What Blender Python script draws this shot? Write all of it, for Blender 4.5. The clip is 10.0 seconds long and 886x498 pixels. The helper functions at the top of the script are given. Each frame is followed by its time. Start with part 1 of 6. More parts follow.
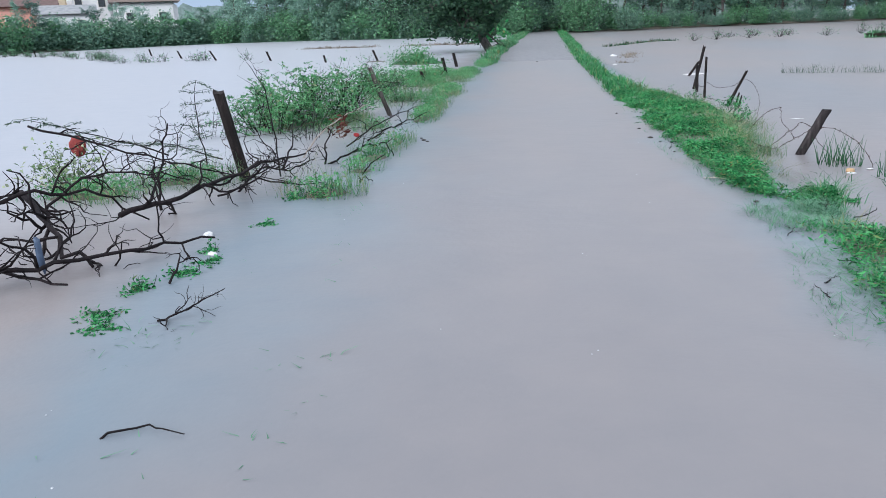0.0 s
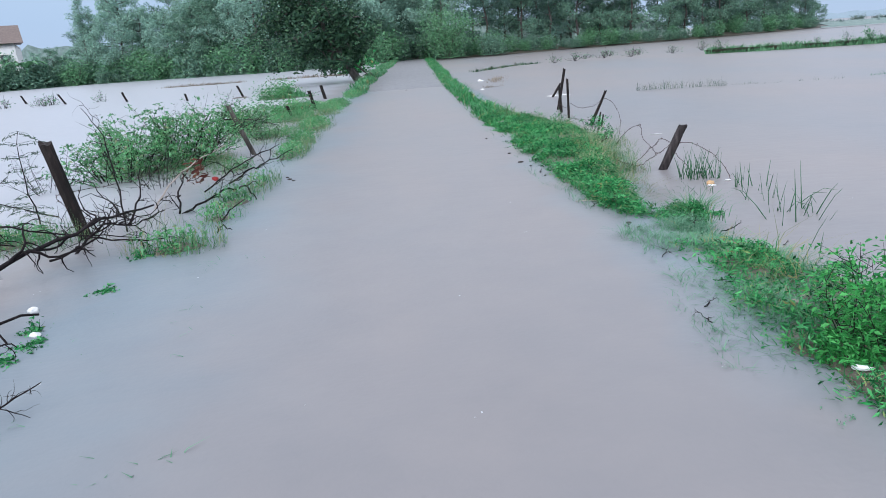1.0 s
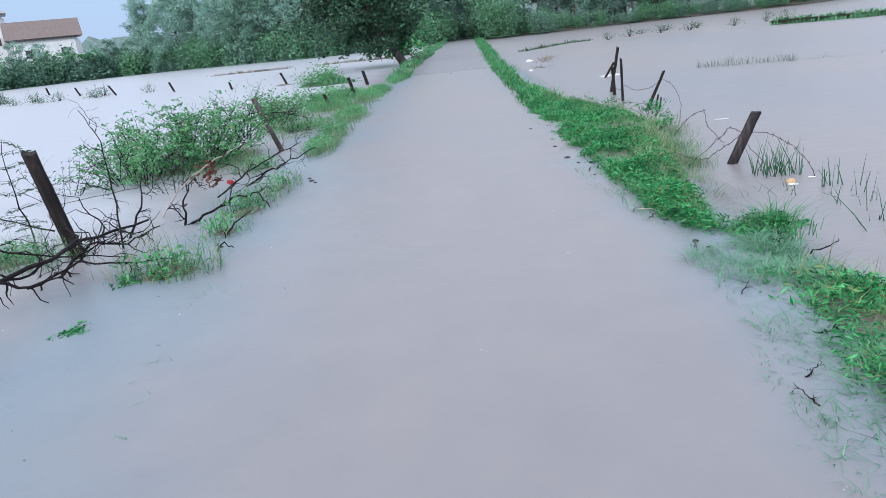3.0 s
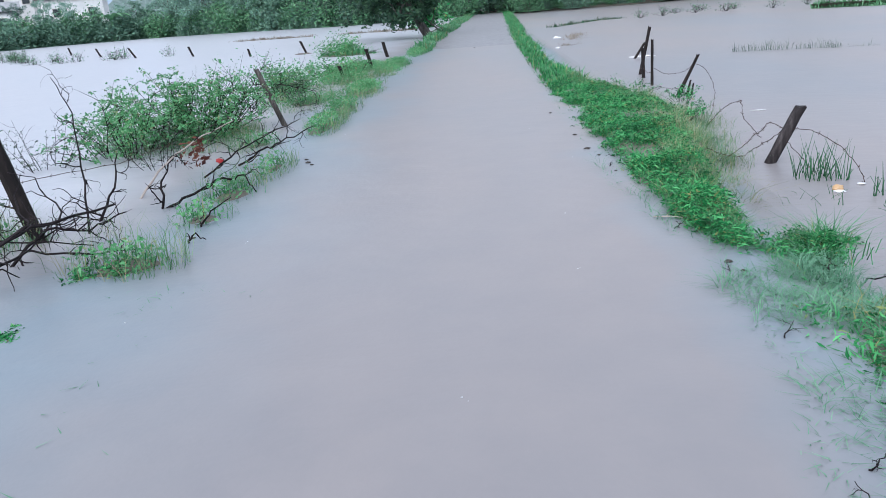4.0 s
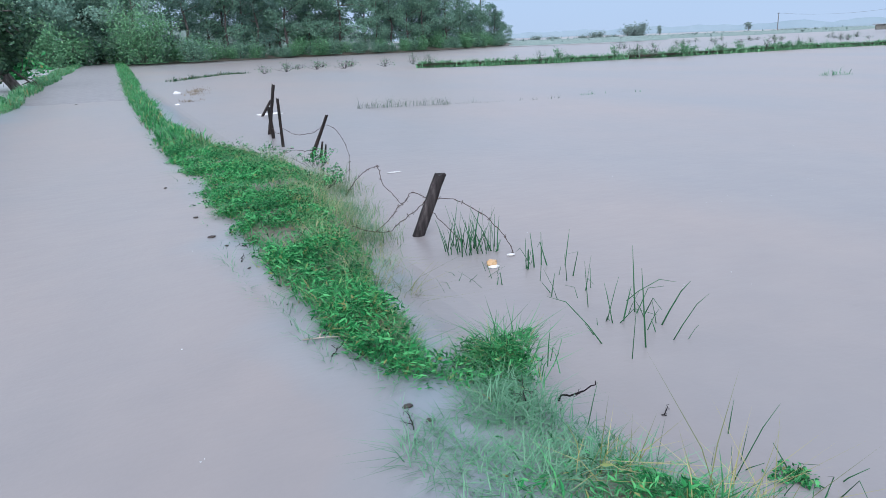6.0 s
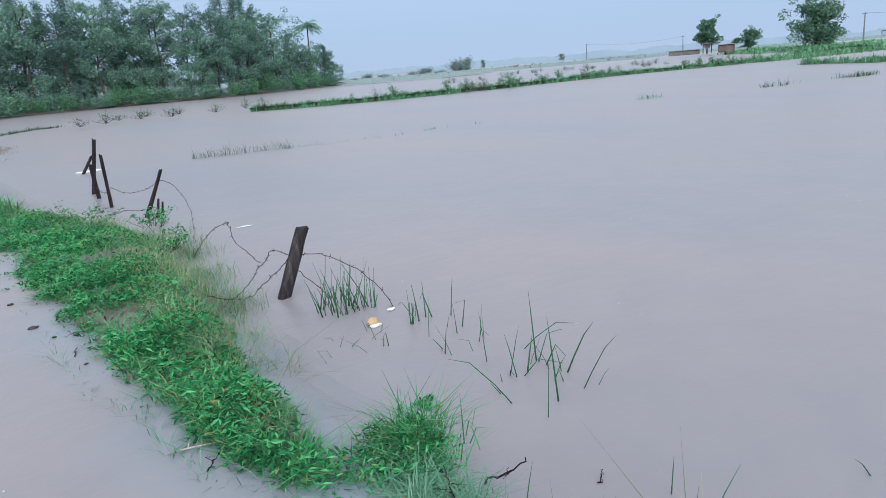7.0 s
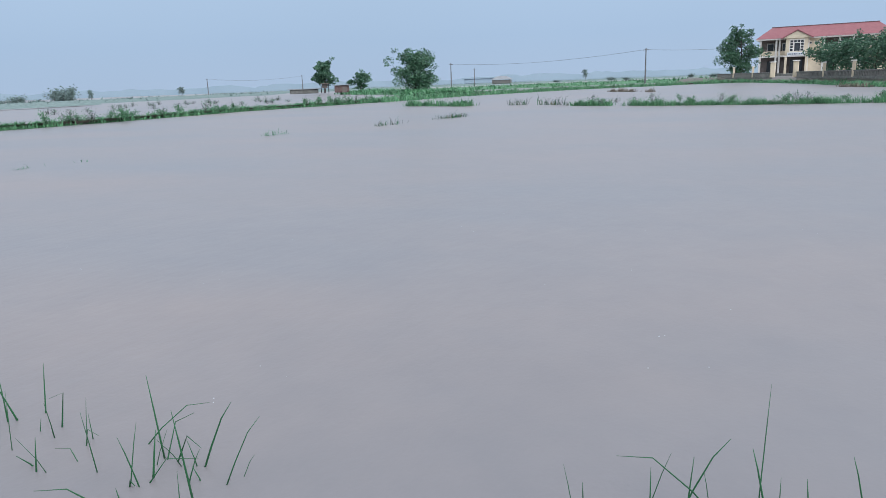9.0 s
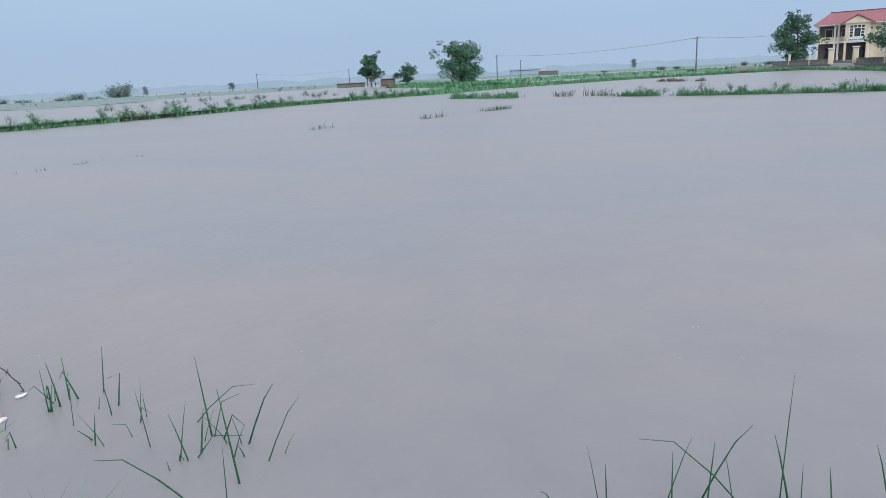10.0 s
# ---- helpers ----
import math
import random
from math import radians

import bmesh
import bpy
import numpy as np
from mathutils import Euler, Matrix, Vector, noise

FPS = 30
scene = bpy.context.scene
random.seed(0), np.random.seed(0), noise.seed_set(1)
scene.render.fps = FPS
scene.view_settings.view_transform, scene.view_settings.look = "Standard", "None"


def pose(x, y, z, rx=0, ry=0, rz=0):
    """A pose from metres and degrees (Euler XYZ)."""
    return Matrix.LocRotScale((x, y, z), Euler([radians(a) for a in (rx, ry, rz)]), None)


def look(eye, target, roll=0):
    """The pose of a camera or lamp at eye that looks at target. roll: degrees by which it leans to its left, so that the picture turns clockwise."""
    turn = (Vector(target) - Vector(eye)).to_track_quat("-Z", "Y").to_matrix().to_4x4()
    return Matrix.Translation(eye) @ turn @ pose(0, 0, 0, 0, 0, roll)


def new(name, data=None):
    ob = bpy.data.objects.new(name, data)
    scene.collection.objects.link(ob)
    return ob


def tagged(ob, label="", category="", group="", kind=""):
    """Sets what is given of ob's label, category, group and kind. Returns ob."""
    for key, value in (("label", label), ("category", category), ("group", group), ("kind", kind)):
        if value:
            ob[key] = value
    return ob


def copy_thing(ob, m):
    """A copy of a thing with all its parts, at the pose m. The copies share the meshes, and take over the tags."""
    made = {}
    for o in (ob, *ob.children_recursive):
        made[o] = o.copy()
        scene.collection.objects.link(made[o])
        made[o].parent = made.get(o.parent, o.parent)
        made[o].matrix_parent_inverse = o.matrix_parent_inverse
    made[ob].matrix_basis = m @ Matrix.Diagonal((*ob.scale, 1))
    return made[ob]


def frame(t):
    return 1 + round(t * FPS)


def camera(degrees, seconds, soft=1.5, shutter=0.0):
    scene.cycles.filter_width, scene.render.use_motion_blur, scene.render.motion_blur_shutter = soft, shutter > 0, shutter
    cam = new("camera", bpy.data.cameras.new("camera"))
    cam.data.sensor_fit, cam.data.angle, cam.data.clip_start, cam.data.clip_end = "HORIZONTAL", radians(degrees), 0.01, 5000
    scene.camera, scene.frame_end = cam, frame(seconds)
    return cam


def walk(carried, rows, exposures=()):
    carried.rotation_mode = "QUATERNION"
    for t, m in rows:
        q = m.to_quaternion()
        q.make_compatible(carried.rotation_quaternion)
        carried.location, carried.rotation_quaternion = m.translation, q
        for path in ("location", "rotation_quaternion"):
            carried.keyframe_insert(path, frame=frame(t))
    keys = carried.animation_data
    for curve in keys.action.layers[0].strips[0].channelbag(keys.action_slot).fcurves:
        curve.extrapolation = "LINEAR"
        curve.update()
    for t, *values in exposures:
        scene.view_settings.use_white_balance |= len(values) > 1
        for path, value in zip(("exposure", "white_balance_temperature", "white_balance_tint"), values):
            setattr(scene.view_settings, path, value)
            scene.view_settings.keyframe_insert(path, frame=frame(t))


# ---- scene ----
cam = camera(64.6, 10.0, 0.75)
PATH = [
    (0, (0.25, 0.141, 1.293), (-0.016, 2.025, 0.684), -2.3),
    (0.5, (0.345, 0.261, 1.312), (0.34, 2.169, 0.718), -3.1),
    (1, (0.334, 0.498, 1.296), (0.391, 2.418, 0.743), -4.4),
    (1.5, (0.458, 0.67, 1.261), (0.764, 2.543, 0.637), -3.9),
    (2, (0.584, 0.841, 1.259), (0.853, 2.732, 0.675), -3.1),
    (2.5, (0.634, 0.996, 1.267), (0.751, 2.869, 0.582), -3.5),
    (3, (0.532, 1.317, 1.316), (0.435, 3.224, 0.725), -6.2),
    (3.2, (0.529, 1.433, 1.315), (0.381, 3.338, 0.728), -6.5),
    (4.3, (0.694, 2.084, 1.292), (0.558, 3.94, 0.562), -3.6),
    (4.5, (0.674, 2.208, 1.279), (0.582, 4.049, 0.505), -4.0),
    (5, (0.674, 2.584, 1.298), (0.728, 4.455, 0.6), -5.9),
    (5.5, (0.867, 2.885, 1.288), (1.226, 4.745, 0.652), -4.3),
    (6, (0.962, 3.065, 1.308), (1.765, 4.805, 0.735), -2.2),
    (6.2, (0.988, 3.194, 1.309), (1.986, 4.836, 0.758), -2.3),
    (7.3, (1.075, 3.546, 1.344), (2.298, 5.053, 0.865), -3.6),
    (7.5, (1.136, 3.572, 1.357), (2.423, 5.026, 0.883), -2.0),
    (8, (1.296, 3.695, 1.345), (2.847, 4.861, 0.869), -0.9),
    (8.5, (1.37, 3.772, 1.326), (3.125, 4.621, 0.885), -3.7),
    (9, (1.408, 3.764, 1.319), (3.205, 4.506, 0.858), -2.1),
    (9.5, (1.398, 3.722, 1.323), (3.208, 4.43, 0.855), -3.2),
    (10, (1.335, 3.666, 1.33), (3.075, 4.526, 0.854), -2.9),
]
walk(cam, [(t, look(eye, target, roll)) for t, eye, target, roll in PATH],
     ((0, 0.26, 5900, 10), (2, 0.37, 5820, 11), (3, 0.39, 5780, 11), (5.5, 0.4, 5780, 11), (6.2, 0.33, 5760, 11), (7.3, 0.23, 5850, 10), (8.5, 0.09, 5900, 9), (10, 0.07, 5900, 9)))

# ---- sky and light: an overcast, rainy day ----
ELEV, AZIM = radians(32), radians(30)
world = bpy.data.worlds.new("world")
scene.world = world
world.use_nodes = True
wn, wl = world.node_tree.nodes, world.node_tree.links
wn.clear()
w_out = wn.new("ShaderNodeOutputWorld")
w_bg = wn.new("ShaderNodeBackground")
w_sky = wn.new("ShaderNodeTexSky")
w_sky.sky_type = "NISHITA"
w_sky.sun_disc = False
w_sky.sun_elevation, w_sky.sun_rotation = ELEV, AZIM + math.pi
w_sky.dust_density = 4.0
w_dim = wn.new("ShaderNodeVectorMath")
w_dim.operation = "SCALE"
w_dim.inputs["Scale"].default_value = 0.07
wl.new(w_sky.outputs[0], w_dim.inputs[0])
w_co = wn.new("ShaderNodeTexCoord")
w_sep = wn.new("ShaderNodeSeparateXYZ")
wl.new(w_co.outputs["Generated"], w_sep.inputs[0])
w_ramp = wn.new("ShaderNodeValToRGB")
w_ramp.color_ramp.elements[0].position, w_ramp.color_ramp.elements[0].color = 0.0, (0.455, 0.55, 0.675, 1)
w_ramp.color_ramp.elements[1].position, w_ramp.color_ramp.elements[1].color = 1.0, (1.12, 1.13, 1.16, 1)
for w_p, w_c in ((0.06, (0.43, 0.54, 0.68)), (0.15, (0.465, 0.575, 0.705)), (0.27, (0.86, 0.90, 0.96)), (0.5, (1.0, 1.02, 1.07))):
    w_e = w_ramp.color_ramp.elements.new(w_p)
    w_e.color = (*w_c, 1)
wl.new(w_sep.outputs["Z"], w_ramp.inputs[0])
w_cloud = wn.new("ShaderNodeTexNoise")
w_cloud.inputs["Scale"].default_value = 1.6
w_cloud.inputs["Detail"].default_value = 4
wl.new(w_co.outputs["Generated"], w_cloud.inputs["Vector"])
w_mr = wn.new("ShaderNodeMapRange")
w_mr.inputs["To Min"].default_value, w_mr.inputs["To Max"].default_value = 0.93, 1.07
wl.new(w_cloud.outputs["Fac"], w_mr.inputs["Value"])
w_mul = wn.new("ShaderNodeVectorMath")
w_mul.operation = "SCALE"
wl.new(w_ramp.outputs[0], w_mul.inputs[0])
wl.new(w_mr.outputs[0], w_mul.inputs["Scale"])
w_mix = wn.new("ShaderNodeMix")
w_mix.data_type = "RGBA"
w_mix.inputs["Factor"].default_value = 0.9
wl.new(w_dim.outputs[0], w_mix.inputs["A"])
wl.new(w_mul.outputs[0], w_mix.inputs["B"])
wl.new(w_mix.outputs["Result"], w_bg.inputs["Color"])
w_bg.inputs["Strength"].default_value = 1.0
wl.new(w_bg.outputs[0], w_out.inputs[0])

sun = new("sun", bpy.data.lights.new("sun", "SUN"))
sun.data.energy, sun.data.angle, sun.data.color = 2.3, radians(60), (1.0, 0.97, 0.93)
sun.matrix_world = look((0, 0, 50), (50 * math.cos(ELEV) * math.sin(AZIM), 50 * math.cos(ELEV) * math.cos(AZIM), 50 - 50 * math.sin(ELEV)))

# ---- materials ----


def nodes_of(name):
    m = bpy.data.materials.new(name)
    m.use_nodes = True
    nt = m.node_tree
    return m, nt, nt.nodes["Principled BSDF"]


def ramp_node(nt, source, stops):
    r = nt.nodes.new("ShaderNodeValToRGB")
    el = r.color_ramp.elements
    while len(el) < len(stops):
        el.new(0.5)
    for e, (p, c) in zip(el, stops):
        e.position, e.color = p, (*c, 1)
    nt.links.new(source, r.inputs[0])
    return r


def noise_node(nt, scale, detail=5.0, rough=0.55, stretch=None, local=True):
    co = nt.nodes.new("ShaderNodeTexCoord")
    n = nt.nodes.new("ShaderNodeTexNoise")
    n.inputs["Scale"].default_value, n.inputs["Detail"].default_value, n.inputs["Roughness"].default_value = scale, detail, rough
    src = co.outputs["Object"]
    if stretch:
        mp = nt.nodes.new("ShaderNodeMapping")
        mp.inputs["Scale"].default_value = stretch
        nt.links.new(src, mp.inputs[0])
        src = mp.outputs[0]
    nt.links.new(src, n.inputs["Vector"])
    return n


def bump_node(nt, bsdf, height, strength, distance, chain=None):
    b = nt.nodes.new("ShaderNodeBump")
    b.inputs["Strength"].default_value, b.inputs["Distance"].default_value = strength, distance
    nt.links.new(height, b.inputs["Height"])
    if chain:
        nt.links.new(chain.outputs[0], b.inputs["Normal"])
    nt.links.new(b.outputs[0], bsdf.inputs["Normal"])
    return b


def mix_rgb(nt, fac, a, b, mode="MIX"):
    m = nt.nodes.new("ShaderNodeMix")
    m.data_type, m.blend_type = "RGBA", mode
    for key, v in (("Factor", fac), ("A", a), ("B", b)):
        if isinstance(v, (int, float)):
            m.inputs[key].default_value = v
        elif isinstance(v, tuple):
            m.inputs[key].default_value = (*v, 1)
        else:
            nt.links.new(v, m.inputs[key])
    return m.outputs["Result"]


def leaf_material(name, dark, mid, light, dry=None, rough=0.45, through_light=0.25, dry_from=0.93):
    """Foliage: each leaf has its own tone, with slow patches over the whole plant."""
    m, nt, b = nodes_of(name)
    g = nt.nodes.new("ShaderNodeNewGeometry")
    stops = [(0.0, dark), (0.5, mid), (0.9, light)]
    if dry:
        stops = [(0.0, dark), (0.45, mid), (dry_from - 0.04, light), (dry_from, dry)]
    r = ramp_node(nt, g.outputs["Random Per Island"], stops)
    n = noise_node(nt, 1.7, 3)
    n2 = ramp_node(nt, n.outputs["Fac"], [(0.3, (0.62, 0.66, 0.62)), (0.7, (1.15, 1.12, 1.05))])
    c = mix_rgb(nt, 1.0, r.outputs[0], n2.outputs[0], "MULTIPLY")
    nt.links.new(c, b.inputs["Base Color"])
    b.inputs["Roughness"].default_value = rough
    b.inputs["Specular IOR Level"].default_value = 0.22
    if through_light:
        t = nt.nodes.new("ShaderNodeBsdfTranslucent")
        nt.links.new(c, t.inputs["Color"])
        mx = nt.nodes.new("ShaderNodeMixShader")
        mx.inputs[0].default_value = through_light
        nt.links.new(b.outputs[0], mx.inputs[1])
        nt.links.new(t.outputs[0], mx.inputs[2])
        nt.links.new(mx.outputs[0], nt.nodes["Material Output"].inputs["Surface"])
    return m


def wood_material(name, a, b_, c_, scale=14.0, stretch=(1, 1, 0.12), rough=0.7, bump=0.6):
    m, nt, b = nodes_of(name)
    n = noise_node(nt, scale, 8, 0.65, stretch)
    r = ramp_node(nt, n.outputs["Fac"], [(0.3, a), (0.52, b_), (0.75, c_)])
    big = noise_node(nt, 3.0, 3)
    r2 = ramp_node(nt, big.outputs["Fac"], [(0.35, (0.6, 0.6, 0.6)), (0.65, (1.1, 1.1, 1.1))])
    nt.links.new(mix_rgb(nt, 1.0, r.outputs[0], r2.outputs[0], "MULTIPLY"), b.inputs["Base Color"])
    b.inputs["Roughness"].default_value = rough
    b.inputs["Specular IOR Level"].default_value = 0.2
    bump_node(nt, b, n.outputs["Fac"], bump, 0.01)
    return m


def plain_material(name, a, b_, scale=6.0, rough=0.6, metal=0.0, bump=0.15, detail=6.0, dist=0.01):
    m, nt, b = nodes_of(name)
    n = noise_node(nt, scale, detail, 0.6)
    r = ramp_node(nt, n.outputs["Fac"], [(0.3, a), (0.7, b_)])
    nt.links.new(r.outputs[0], b.inputs["Base Color"])
    b.inputs["Roughness"].default_value, b.inputs["Metallic"].default_value = rough, metal
    if bump:
        bump_node(nt, b, n.outputs["Fac"], bump, dist)
    return m


def water_material():
    """Silt-laden flood water: opaque brown body, thin glossy skin, faint wind ripples."""
    m, nt, b = nodes_of("flood_water")
    slow = noise_node(nt, 0.22, 4, 0.5, (1.0, 0.45, 1))
    r = ramp_node(nt, slow.outputs["Fac"], [(0.30, (0.212, 0.212, 0.226)), (0.5, (0.237, 0.219, 0.221)), (0.70, (0.262, 0.226, 0.217))])
    # clearer, bluer water over the drowned road edge
    gco = nt.nodes.new("ShaderNodeNewGeometry")
    sep = nt.nodes.new("ShaderNodeSeparateXYZ")
    nt.links.new(gco.outputs["Position"], sep.inputs[0])
    wav = noise_node(nt, 0.7, 3)
    off = nt.nodes.new("ShaderNodeMath")
    off.operation = "MULTIPLY_ADD"
    off.inputs[1].default_value = 1.6
    nt.links.new(wav.outputs["Fac"], off.inputs[0])
    nt.links.new(sep.outputs["X"], off.inputs[2])
    edge = ramp_node(nt, off.outputs[0], [(0.0, (0, 0, 0)), (1.0, (0, 0, 0))])
    mr = nt.nodes.new("ShaderNodeMapRange")
    mr.inputs["From Min"].default_value, mr.inputs["From Max"].default_value = -3.0, 4.0
    nt.links.new(off.outputs[0], mr.inputs["Value"])
    nt.links.new(mr.outputs[0], edge.inputs[0])
    for pos, val in ((0.22, 0.0), (0.32, 0.75), (0.38, 0.5), (0.45, 0.12), (0.51, 0.0), (0.74, 0.0), (0.79, 0.35), (0.83, 0.65), (0.86, 0.5), (0.89, 0.0)):
        edge.color_ramp.elements.new(pos).color = (val, val, val, 1)
    fine = noise_node(nt, 2.2, 6, 0.6)
    r2 = ramp_node(nt, fine.outputs["Fac"], [(0.3, (0.94, 0.95, 0.96)), (0.7, (1.04, 1.03, 1.02))])
    body = mix_rgb(nt, edge.outputs[0], r.outputs[0], (0.165, 0.225, 0.27))
    # left field paled with distance: the sky's reflection put into the colour
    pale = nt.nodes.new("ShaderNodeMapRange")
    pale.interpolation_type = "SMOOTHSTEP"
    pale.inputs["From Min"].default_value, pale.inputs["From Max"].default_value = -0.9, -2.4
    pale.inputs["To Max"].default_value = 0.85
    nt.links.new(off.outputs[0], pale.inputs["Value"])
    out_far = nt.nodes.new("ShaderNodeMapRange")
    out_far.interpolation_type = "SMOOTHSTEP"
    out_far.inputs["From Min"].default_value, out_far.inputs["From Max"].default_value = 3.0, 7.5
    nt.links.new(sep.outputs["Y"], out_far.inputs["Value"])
    sky_sheen = nt.nodes.new("ShaderNodeMath")
    sky_sheen.operation = "MULTIPLY"
    nt.links.new(pale.outputs[0], sky_sheen.inputs[0])
    nt.links.new(out_far.outputs[0], sky_sheen.inputs[1])
    body = mix_rgb(nt, sky_sheen.outputs[0], body, (0.41, 0.425, 0.465))
    nt.links.new(mix_rgb(nt, 1.0, body, r2.outputs[0], "MULTIPLY"), b.inputs["Base Color"])
    b.inputs["Roughness"].default_value = 0.34
    b.inputs["IOR"].default_value = 1.33
    rip = noise_node(nt, 5.0, 3, 0.5, (1.0, 1.8, 1))
    b1 = bump_node(nt, b, rip.outputs["Fac"], 0.25, 0.012)
    rip2 = noise_node(nt, 38.0, 2, 0.5)
    bump_node(nt, b, rip2.outputs["Fac"], 0.25, 0.0025, b1)
    return m


